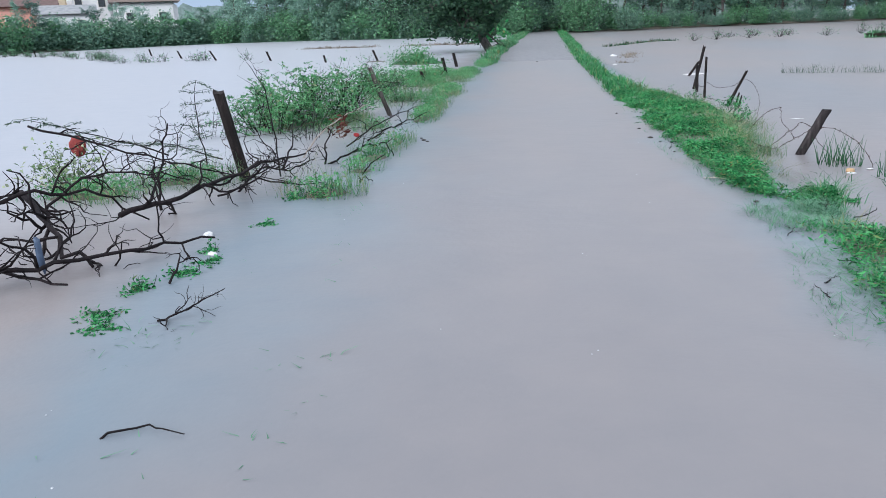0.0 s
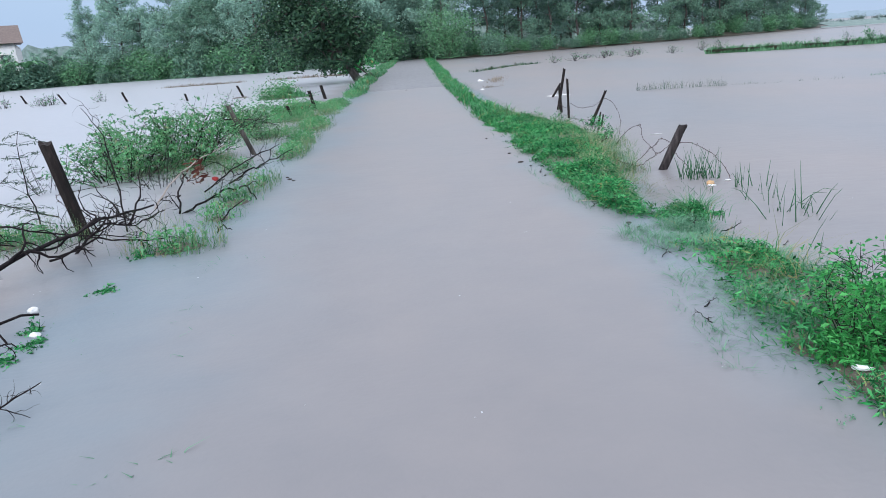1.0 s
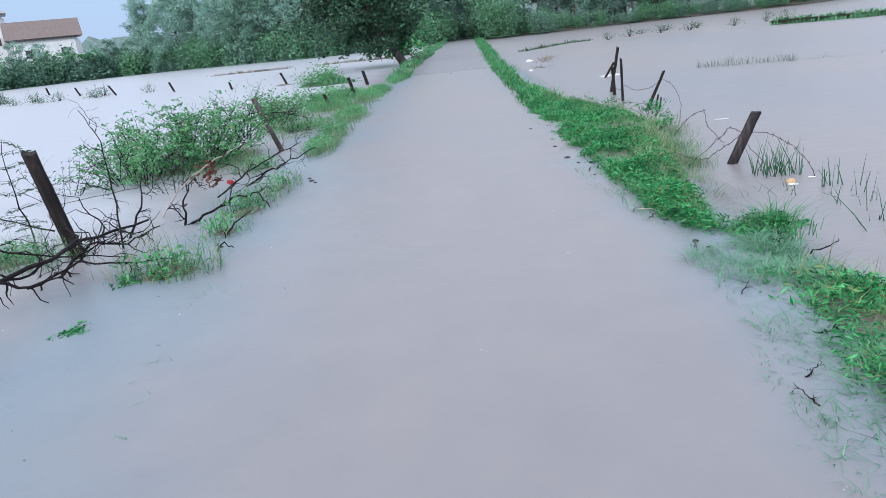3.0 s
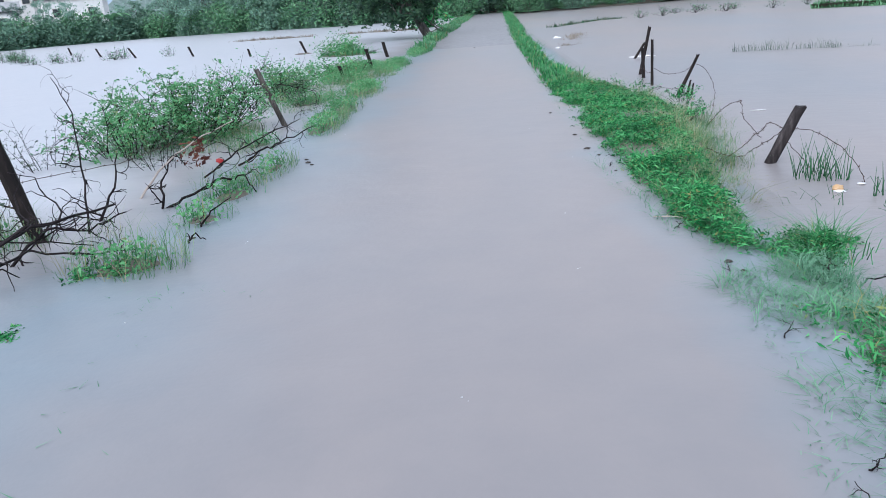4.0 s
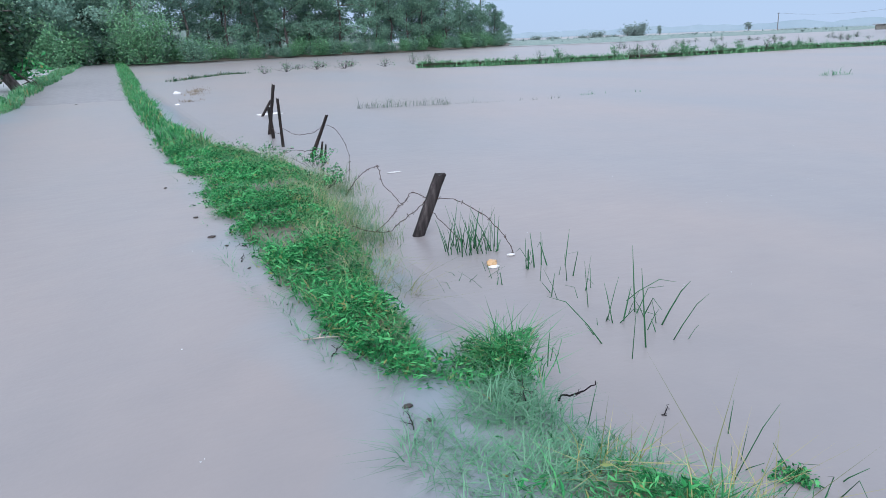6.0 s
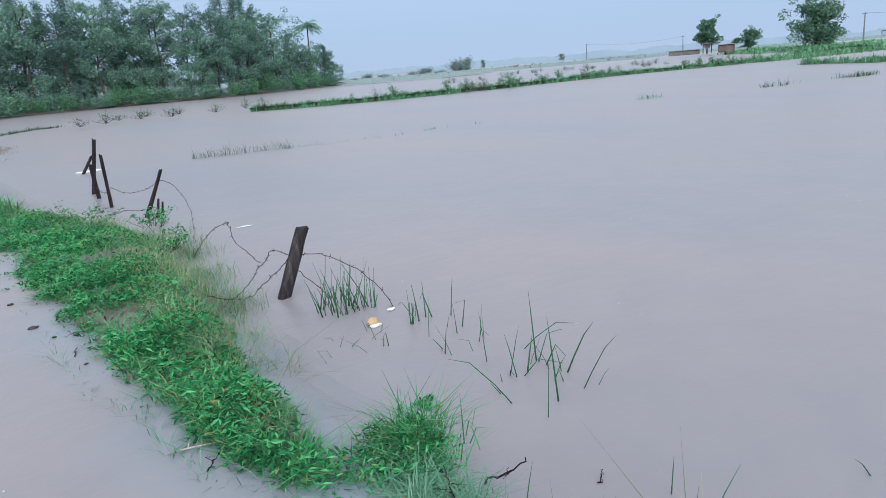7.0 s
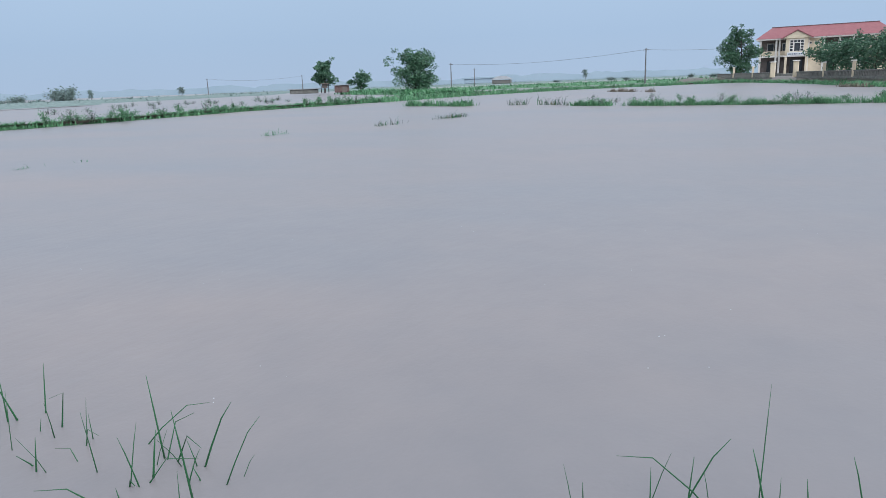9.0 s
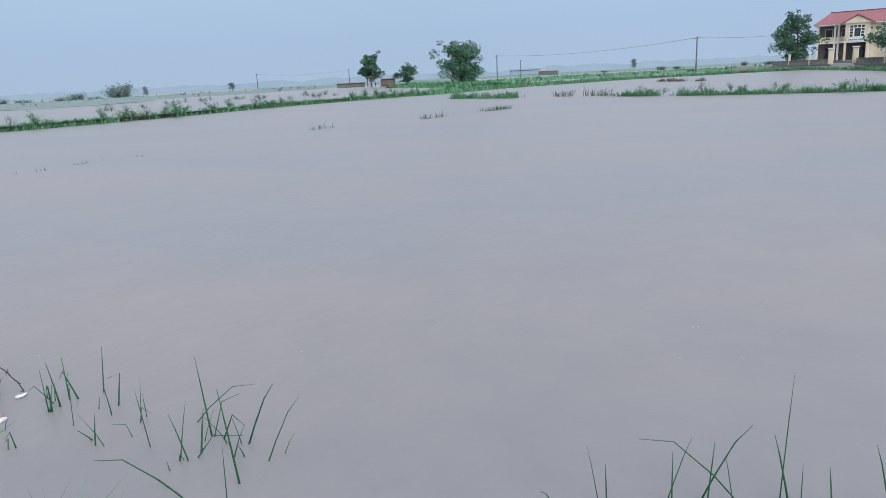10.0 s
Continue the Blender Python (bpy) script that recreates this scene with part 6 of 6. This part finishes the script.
for i, (x, y, h, s) in enumerate(((92.1, -6.4, 3.4, 2.4), (87, -7.9, 3.9, 2.6), (82.5, -9, 3.9, 2.6), (77.9, -10, 3.8, 2.4), (73.9, -10.8, 3.6, 2.4))):
    plant("school_tree", broad_tree(86 + i, h, s, 0.12, (0.1, 0), 0.1, 3000, 0.3, 0.1, 12), "bark", "field_leaf", "leafy green tree behind the school fence", "tree", (x, y, 0.6), "school fence trees", "trunk", "crown")
SAPLING = plant("distant_tree", broad_tree(95, 6.0, 2.4, 0.2, (0.2, 0), 0.3, 1300, 0.5, 0, 12), "bark", "haze_mid", "small haze-coloured tree on the distant shore", "tree", (177.1, 161.7, 0.0), "distant trees", "trunk", "crown")
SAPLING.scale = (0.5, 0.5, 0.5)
DISTANT_BUSH = plant("distant_tree", shrub(96, 3.6, 3.0, 1400, 0.55, 12, 0.6, 0.05, 4, 0.02, 0.5), "bark", "haze_mid", "low haze-coloured round-crowned trees on the distant shore", "tree", (116, 140, -0.1), "distant trees", "trunk", "crown")
for az, dist, tall, wide, kind in ((30.6, 150, 0.7, 1.1, 1), (32.6, 168, 0.9, 0.9, 1), (34.0, 172, 0.7, 1.2, 1), (36.2, 170, 0.75, 0.8, 1), (37.2, 172, 1.15, 1.25, 1), (38.5, 172, 0.6, 1.2, 1), (39.6, 172, 0.62, 0.75, 0),
                                   (40.7, 172, 0.75, 0.6, 0), (41.9, 172, 0.6, 0.55, 0), (29.4, 150, 0.9, 1.4, 1), (79.2, 290, 1.05, 0.9, 0), (81.2, 290, 0.8, 1.3, 1), (82.3, 300, 0.6, 1.2, 1), (77.0, 300, 0.5, 1.1, 1), (88.6, 290, 0.8, 1.4, 1), (87.0, 300, 0.9, 1.0, 1)):
    ob = copy_thing((SAPLING, DISTANT_BUSH)[kind], pose(1.3 + dist * math.sin(radians(az)), 3.7 + dist * math.cos(radians(az)), -0.1, 0, 0, az * 77 % 360))
    ob.scale = (wide * 0.52, wide * 0.52, tall * (0.48 if kind else 0.75))
# palm at the wood's end
pr = np.random.default_rng(8)
palm = thing("palm_tree", "tall coconut palm at the woodland's end", "tree", (58, 109, 0.2))
pt, prr = limb(pr, (0, 0, -0.2), (0.05, 0, 1), 9.6, 0.16, 0.1, 8)
part("trunk", tube(pt, [0.15 - 0.007 * i for i in range(9)], 7), "bark", palm)
for i in range(26):
    a, e = i * 2.4, pr.uniform(-0.7, 1.3)
    L = pr.uniform(1.9, 2.7)
    mid = pt[-1] + Vector((math.cos(a) * L * 0.5, math.sin(a) * L * 0.5, L * 0.45 * e))
    end = pt[-1] + Vector((math.cos(a) * L * 0.95, math.sin(a) * L * 0.95, L * 0.45 * (e - 0.6)))
    fr = [pt[-1].lerp(mid, t).lerp(mid.lerp(end, t), t) for t in np.linspace(0, 1, 15)]
    segs = [tube(fr, 0.025, 4)]
    side = Vector((-math.sin(a), math.cos(a), 0))
    v, f = [], []
    for k in range(2, 15):
        for sg in (-1, 1):
            q = fr[k]
            tip = q + side * sg * 0.6 * (1.15 - k / 16) + (end - pt[-1]).normalized() * 0.3 - Vector((0, 0, 0.35))
            b = len(v)
            w = (fr[k] - fr[k - 1]) * 0.45
            v += [tuple(q - w), tuple(q + w), tuple(tip)]
            f.append((b, b + 1, b + 2))
    segs.append((v, f))
    part("frond", join(*segs), "wood_far", palm)

# ---- poles and cables ----
POLES = [(207.9, 177.4, 5.8), (215.1, 142.5, 5.6), (178.6, 72.8, 6.2), (141.5, 19.2, 6.2), (251.4, 92, 6)]
for i, (x, y, h) in enumerate(POLES):
    ob = thing("utility_pole", "dark concrete utility pole on the far bank", "pole", (x, y, 0), "utility poles")
    part("shaft", tube([(0, 0, -0.5), (0, 0, h * 0.5), (0, 0, h)], [0.17, 0.14, 0.10], 8), "concrete_pole", ob)
    part("crossarm", box(0, 0, h - 0.35, 0.12, 1.1, 0.1), "concrete_pole", ob)


def cable(a, b, sag):
    pts = [(a[0] + (b[0] - a[0]) * t, a[1] + (b[1] - a[1]) * t, a[2] + (b[2] - a[2]) * t - sag * 4 * t * (1 - t)) for t in np.linspace(0, 1, 15)]
    return tube(pts, 0.025, 4)


for a, b, s in ((POLES[2], POLES[3], 1.0), (POLES[3], (155.7, -1, 6.4), 0.4), (POLES[0], POLES[1], 1.0)):
    solo("overhead_cable", cable((a[0], a[1], a[2] - 0.2), (b[0], b[1], b[2] - 0.2), s), "concrete_pole", "thin dark overhead cable between poles", "cable", group="cables")

# ---- sheds on the far bank ----
shed = thing("rusty_shed", "small rusty red field shed", "shed", (117, 70.4, 0.25), turn=28)
part("wall", box(0, 0, 0, 3.4, 2.6, 1.25), "rust", shed)
part("roof", box(-0.1, 0, 1.25, 3.8, 3.0, 0.14), "grey", shed)
# dark panel, coloured as the shade inside the doorway
part("doorway", box(-1.72, -0.5, 0.0, 0.08, 0.8, 1.0), "dim", shed)
shed2 = thing("low_shed", "low grey-roofed field shed", "shed", (120.5, 80.8, 0.2), turn=32)
part("wall", box(0, 0, 0, 2.2, 5.4, 0.8), "fence", shed2)
part("roof", box(0, 0, 0.8, 2.8, 6.2, 0.14), "grey", shed2)
shed3 = thing("open_hut", "small dark field hut on posts", "shed", (119.8, 75.7, 0.2), turn=30)
part("roof", box(0, 0, 1.7, 1.4, 1.5, 0.12), "tile", shed3)
part("wall", box(0.3, 0, 0.9, 0.7, 1.0, 0.8), "dim", shed3)
for px, py in ((-0.6, -0.7), (-0.6, 0.7), (0.6, -0.7), (0.6, 0.7)):
    part("post", box(px, py, 0, 0.12, 0.12, 1.7), "post", shed3)
far_house = thing("far_house", "distant hipped grey-roofed house", "house", (233, 75.8, 0.3), turn=10)
far_house.scale = (0.62, 0.62, 0.62)
part("wall", box(0, 0, 0, 6, 10, 2.0), "fence", far_house)
part("roof", ([(-3.6, -5.6, 2.2), (3.6, -5.6, 2.2), (3.6, 5.6, 2.2), (-3.6, 5.6, 2.2), (0, -2.5, 4.0), (0, 2.5, 4.0)], [(0, 1, 4), (1, 2, 5, 4), (2, 3, 5), (3, 0, 4, 5), (0, 3, 2, 1)]), "grey", far_house)
# barn wall and roof take the haze colour, not their own paint
far_house2 = thing("far_barn", "long distant barn with pale roof, haze-coloured", "house", (332.1, 117.1, 0.3), turn=14)
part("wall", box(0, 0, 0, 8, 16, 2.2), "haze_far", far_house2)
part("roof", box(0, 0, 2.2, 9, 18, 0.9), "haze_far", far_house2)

# ---- the two-storey school building ----
SCH = thing("school_building", "two-storey cream school building with red hipped roof", "building", (159.2, -11.8, 0.75), turn=-6)
# local axes: the front looks along -x, the length runs along y (+y towards the tree end)
LEN, DEP, H1, H2 = 21.8, 8.0, 3.2, 3.0
EAVE = H1 + H2 + 0.2


def wall_with_openings(x, y0, y1, z0, z1, holes, thick=0.25):
    """A wall in the plane x, cut round rectangular holes (ya, yb, za, zb)."""
    ys = sorted({y0, y1, *[h[0] for h in holes], *[h[1] for h in holes]})
    zs = sorted({z0, z1, *[h[2] for h in holes], *[h[3] for h in holes]})
    out = []
    for ya, yb in zip(ys, ys[1:]):
        for za, zb in zip(zs, zs[1:]):
            my, mz = (ya + yb) / 2, (za + zb) / 2
            if not any(h[0] < my < h[1] and h[2] < mz < h[3] for h in holes):
                v = [(x + dx, y, z) for dx in (0, thick) for y, z in ((ya, za), (yb, za), (yb, zb), (ya, zb))]
                out.append((v, [(0, 3, 2, 1), (4, 5, 6, 7), (0, 1, 5, 4), (1, 2, 6, 5), (2, 3, 7, 6), (3, 0, 4, 7)]))
    return join(*out)


half = LEN / 2
part("floor_slab", box(0, 0, -0.6, DEP, LEN, 0.6), "fence", SCH)
part("back_wall", wall_with_openings(DEP / 2 - 0.3, -half, half, 0, EAVE, []), "cream", SCH)
# the veranda's shade is put into this wall's colour
part("inner_wall", wall_with_openings(-DEP / 2 + 2.0, -half + 0.3, half - 0.3, 0, EAVE, []), "dim", SCH, "veranda wall coloured dark for shade")
part("upper_floor", box(0.0, 0, H1 - 0.15, DEP + 0.3, LEN + 0.2, 0.3), "trim", SCH)
part("eave_slab", box(0.0, 0, EAVE - 0.12, DEP + 1.2, LEN + 1.2, 0.24), "trim", SCH)
for nm, y0 in (("side_wall", half - 0.25), ("side_wall", -half)):
    part(nm, box(1.0, y0 + 0.125, 0, DEP - 2.0, 0.25, EAVE - 0.12), "cream", SCH)
# roof: hipped with a short ridge
e, rz = half + 0.7, EAVE + 2.4
part("roof", ([(-DEP / 2 - 0.7, -e, EAVE + 0.12), (DEP / 2 + 0.7, -e, EAVE + 0.12), (DEP / 2 + 0.7, e, EAVE + 0.12), (-DEP / 2 - 0.7, e, EAVE + 0.12), (0, -e + 2.6, rz), (0, e - 2.6, rz)],
              [(0, 4, 1), (1, 4, 5, 2), (2, 5, 3), (3, 5, 4, 0), (0, 1, 2, 3)]), "roof", SCH, "faded red sheet roof")
part("ridge_cap", box(0, 0, rz - 0.05, 0.3, LEN - 3.6, 0.14), "rust", SCH)
X0 = -DEP / 2
PORCH = 4.3
# front piers of both storeys
for y in (half - 0.2, half - 3.0, half - 3.6, PORCH - 1.9, -0.2, -2.8, -5.0, -6.4, -8.4, -half + 0.2):
    part("pier", box(X0, y, 0, 0.34, 0.34, EAVE - 0.12), "trim", SCH)
# veranda parapets and wall pieces
for y0, y1, holes in ((PORCH + 1.8, half, [(half - 1.4 - 0.45 * k, half - 1.1 - 0.45 * k, 3.75, 3.95) for k in range(3)]), (-half, PORCH - 1.8, [(1.2, 1.5, 3.75, 3.95), (1.7, 2.0, 3.75, 3.95)])):
    part("parapet", wall_with_openings(X0 - 0.05, y0, y1, H1 - 0.1, H1 + 1.0, holes, 0.18), "cream", SCH)
part("upper_wall", wall_with_openings(X0 + 0.1, -0.2, PORCH - 1.8, H1 + 1.0, EAVE - 0.12, [(0.5, 1.4, 5.2, 5.7), (1.8, 2.7, 5.2, 5.7)], 0.2), "cream", SCH)
part("upper_wall", wall_with_openings(X0 + 0.1, -half + 0.4, -6.4, H1 + 1.0, EAVE - 0.12, [(-8.6, -7.0, 4.4, 5.7)], 0.2), "cream", SCH)
part("lower_wall", wall_with_openings(X0 + 0.1, -half + 0.4, PORCH - 1.9, 0, H1 - 0.15, [(-8.6, -7.0, 0.9, 2.4), (-5.0, -3.4, 0.9, 2.4), (-1.6, 0, 0.9, 2.4)], 0.2), "cream", SCH)
for ya, yb, za, zb in ((-8.6, -7.0, 4.4, 5.7), (-8.6, -7.0, 0.9, 2.4), (-5.0, -3.4, 0.9, 2.4), (-1.6, 0, 0.9, 2.4), (0.5, 1.4, 5.2, 5.7), (1.8, 2.7, 5.2, 5.7)):
    win = part("window", wall_with_openings(X0 + 0.12, ya, yb, za, zb, [(ya + 0.08, (ya + yb) / 2 - 0.04, za + 0.08, zb - 0.08), ((ya + yb) / 2 + 0.04, yb - 0.08, za + 0.08, zb - 0.08)], 0.08), "trim", SCH)
    part("pane", box(X0 + 0.2, (ya + yb) / 2, za, 0.04, yb - ya, zb - za), "glass", win)
# inner veranda windows
for k, y in enumerate((half - 1.9, half - 4.6, -3.2, -4.4, -5.6)):
    win = part("window", box(X0 + 1.9, y, H1 + 0.9, 0.14, 1.3, 1.6), "trim", SCH)
    part("pane", box(X0 + 1.84, y, H1 + 1.0, 0.06, 1.1, 1.4), "glass", win)
part("doorway", box(X0 + 1.9, half - 2.2, 0.05, 0.12, 1.6, 2.3), "glass", SCH)
# central porch with its gable and gridded window
part("porch_wall", wall_with_openings(X0 - 1.6, PORCH - 1.9, PORCH + 1.9, H1 - 0.1, EAVE + 0.1, [(PORCH - 1.25, PORCH + 1.25, H1 + 0.75, EAVE - 0.2)], 0.25), "cream", SCH)
for y in (PORCH - 1.75, PORCH + 1.75):
    part("porch_pier", box(X0 - 1.45, y, -0.1, 0.4, 0.4, H1), "cream", SCH)
part("porch_roof_slab", box(X0 - 0.8, PORCH, H1 - 0.2, 1.9, 4.4, 0.25), "trim", SCH)
gw = part("gridded_window", wall_with_openings(X0 - 1.62, PORCH - 1.25, PORCH + 1.25, H1 + 0.75, EAVE - 0.2,
          [(PORCH - 1.15 + 0.6 * i, PORCH - 0.67 + 0.6 * i, H1 + 0.85 + 0.52 * j, H1 + 1.25 + 0.52 * j) for i in range(4) for j in range(4) if not (i in (1, 2) and j in (0, 1, 2))] + [(PORCH - 0.55, PORCH + 0.41, H1 + 0.85, H1 + 2.29)], 0.12), "trim", SCH)
part("pane", box(X0 - 1.48, PORCH, H1 + 0.75, 0.05, 2.5, EAVE - H1 - 0.95), "glass", gw)
g0 = X0 - 1.9
part("porch_gable", ([(g0, PORCH - 2.5, EAVE), (g0, PORCH + 2.5, EAVE), (g0, PORCH, EAVE + 1.35), (g0 + 0.3, PORCH - 2.5, EAVE), (g0 + 0.3, PORCH + 2.5, EAVE), (g0 + 0.3, PORCH, EAVE + 1.35)],
                     [(0, 2, 1), (3, 4, 5), (0, 1, 4, 3), (1, 2, 5, 4), (2, 0, 3, 5)]), "cream", SCH)
part("porch_roof", ([(g0 - 0.2, PORCH - 2.8, EAVE + 0.0), (g0 - 0.2, PORCH, EAVE + 1.6), (g0 - 0.2, PORCH + 2.8, EAVE + 0.0), (0, PORCH - 2.8, EAVE + 0.0), (0, PORCH, EAVE + 1.6), (0, PORCH + 2.8, EAVE + 0.0),
                     (g0 - 0.2, PORCH - 2.8, EAVE - 0.15), (g0 - 0.2, PORCH, EAVE + 1.42), (g0 - 0.2, PORCH + 2.8, EAVE - 0.15)],
                    [(0, 1, 4, 3), (1, 2, 5, 4), (0, 6, 7, 1), (1, 7, 8, 2)]), "roof", SCH)
sgn = part("sign_board", box(X0 - 1.75, PORCH, H1 + 0.0, 0.12, 3.1, 0.62), "whitewall", SCH, "white sign board with blue bars")
for k in range(9):
    part("bar", box(X0 - 1.83, PORCH - 1.2 + 0.3 * k, H1 + 0.2, 0.04, 0.2 if k % 3 else 0.12, 0.22), "bluebag", sgn)
part("porch_door", box(X0 + 1.8, PORCH, 0, 0.1, 2.2, 2.5), "glass", SCH)
part("steps", join(box(X0 - 2.0, PORCH, -0.5, 1.2, 4.0, 0.2), box(X0 - 1.7, PORCH, -0.3, 0.8, 3.8, 0.2)), "fence", SCH)
# ground of the school yard, lifted to fit the camera's view, with its fence
solo("yard_bank", ribbon([(130.8, 11), (124.2, 3.4), (104.2, -4), (84, -8.8), (61.6, -12.3)], 7.0, 0.55, 23, 1.5), "soil", "raised grassy ground before the school", "bank", kind="structure", smooth=True)
strip_grass("yard_grass", [(128, 7.7), (108, 0.5), (87.7, -4.2), (63.2, -7.5)], 3.0, 4000, 0.35, 0.1, "shrub_far", "grass below the school fence", 41, 0.9)
FEN = [(128.1, 6.3), (120.1, 3.8), (112, 1.3), (105.4, -0.8), None, (99.2, -3.3), (89.9, -5.3), (80.7, -6.9), (72.1, -8.4), (63.4, -9.9), (55.3, -11.2)]
for a, b in zip(FEN, FEN[1:]):
    if a is None or b is None:
        continue
    L = math.hypot(b[0] - a[0], b[1] - a[1])
    fn = thing("yard_fence", "low grey concrete balustrade fence of the school yard", "fence", (*a, 0.3), "yard fences", math.degrees(math.atan2(b[1] - a[1], b[0] - a[0])))
    fn.scale = (1, 1, 0.75)
    part("rail", box(L / 2, 0, 0.95, L, 0.16, 0.14), "fence", fn)
    part("rail", box(L / 2, 0, 0.0, L, 0.2, 0.3), "fence", fn)
    for k in range(int(L / 0.42)):
        part("baluster", box(0.3 + 0.42 * k, 0, 0.3, 0.2, 0.1, 0.65), "fence", fn)
for x, y, h, w in ((105.2, -0.9, 1.9, 0.6), (99.4, -3.2, 1.9, 0.6), (112, 1.3, 1.45, 0.3), (120.1, 3.8, 1.45, 0.3), (89.9, -5.3, 1.5, 0.3), (80.7, -6.9, 1.5, 0.3), (72.1, -8.4, 1.5, 0.3), (63.4, -9.9, 1.5, 0.3)):
    gp = thing("gate_pillar", "pale concrete pillar of the school fence", "pillar", (x, y, 0.45), "fence pillars")
    part("shaft", box(0, 0, 0, w, w, h), "cream", gp)
    part("cap", box(0, 0, h, w * 1.3, w * 1.3, 0.12), "trim", gp)

# ---- houses behind the woodland's low end ----


def house(at, turn, sx, sy, h, rise, wall, roof, label, windows=2):
    ob = thing("house", label, "house", at, "village houses", turn)
    part("wall", box(0, 0, 0, sx, sy, h), wall, ob)
    a, b = sx / 2 + 0.4, sy / 2 + 0.4
    part("roof", ([(-a, -b, h), (a, -b, h), (a, b, h), (-a, b, h), (-a, 0, h + rise), (a, 0, h + rise)], [(0, 1, 5, 4), (2, 3, 4, 5), (0, 4, 3), (1, 2, 5), (0, 3, 2, 1)]), roof, ob)
    for k in range(windows):
        y0 = -sx / 2 + sx * (k + 0.5) / windows
        w = part("window", box(y0, -sy / 2 - 0.02, h * 0.55, 1.1, 0.1, 1.2), "trim", ob)
        part("pane", box(y0, -sy / 2 - 0.06, h * 0.55 + 0.1, 0.9, 0.06, 1.0), "glass", w)
    return ob


house((-69, 93, 0.3), 34, 7.5, 6, 5.4, 1.8, "pink", "rust", "salmon village house with reddish roof behind trees")
house((-70, 100, 0.3), 34, 5, 6, 10.2, 0.6, "cream", "tile", "two-storey cream village house behind trees", 1)
house((-64.5, 101, 0.3), 33, 6, 6, 9.4, 0.6, "whitewall", "grey", "white two-storey village house behind trees", 2)
house((-62.5, 92, 0.3), 33, 7, 5, 4.2, 1.2, "whitewall", "grey", "low grey-roofed village house behind trees")
house((-55.5, 100, 0.3), 30, 8.5, 6, 5.6, 2.4, "whitewall", "tile", "village house with brown tiled roof behind trees")
house((-77, 88, 0.3), 38, 8, 6, 4.6, 2.2, "whitewall", "tile", "village house with brown tiled roof behind bushes")
# a banana plant before the houses
bn = thing("banana_plant", "pale-leaved banana plant at the woodland's edge", "plant", (-46, 91, 0.1))
bn.scale = (1.9, 1.9, 1.9)
b_r = np.random.default_rng(9)
part("stem", tube([(0, 0, -0.1), (0.05, 0, 0.6), (0.05, 0.05, 1.2)], [0.12, 0.1, 0.07], 7), "shrub_far", bn)
for i in range(9):
    a = i * 2.4
    L = b_r.uniform(1.0, 1.5)
    mid, end = Vector((math.cos(a) * L * 0.4, math.sin(a) * L * 0.4, 1.2 + L * 0.55)), Vector((math.cos(a) * L, math.sin(a) * L, 1.2 + L * 0.15))
    p0 = Vector((0.05, 0.05, 1.1))
    fr = [p0.lerp(mid, t).lerp(mid.lerp(end, t), t) for t in np.linspace(0, 1, 7)]
    side = Vector((-math.sin(a), math.cos(a), 0))
    v, f = [], []
    for k, q in enumerate(fr):
        w = 0.2 * math.sin(math.pi * (0.08 + 0.9 * k / 6))
        v += [tuple(q - side * w + Vector((0, 0, 0.05))), tuple(q), tuple(q + side * w + Vector((0, 0, 0.05)))]
    for k in range(6):
        f += [(3 * k, 3 * k + 1, 3 * k + 4, 3 * k + 3), (3 * k + 1, 3 * k + 2, 3 * k + 5, 3 * k + 4)]
    part("leaf", (v, f), "shrub_far", bn)

# ---- the distance, its mist put into the colours ----


def ridge(x0, y0, x1, y1, n, low, high, seed):
    v, f = [], []
    for i in range(n + 1):
        t = i / n
        x, y = x0 + (x1 - x0) * t, y0 + (y1 - y0) * t
        h = low + (high - low) * (0.5 + 0.8 * fbm(t * n * 0.35, seed, 0.6) + 0.3 * fbm(t * n, seed, 1.3))
        v += [(x, y, -1), (x, y, max(h, low * 0.5)), (x + 20, y + 6, -1)]
    for i in range(n):
        a, b = 3 * i, 3 * i + 3
        f += [(a, b, b + 1, a + 1), (a + 1, b + 1, b + 2, a + 2)]
    return v, f


solo("backdrop_trees", ridge(300, 520, 620, -420, 260, 3.0, 5.0, 3), "haze_far", "far haze-coloured tree line on the horizon", "backdrop", kind="structure")
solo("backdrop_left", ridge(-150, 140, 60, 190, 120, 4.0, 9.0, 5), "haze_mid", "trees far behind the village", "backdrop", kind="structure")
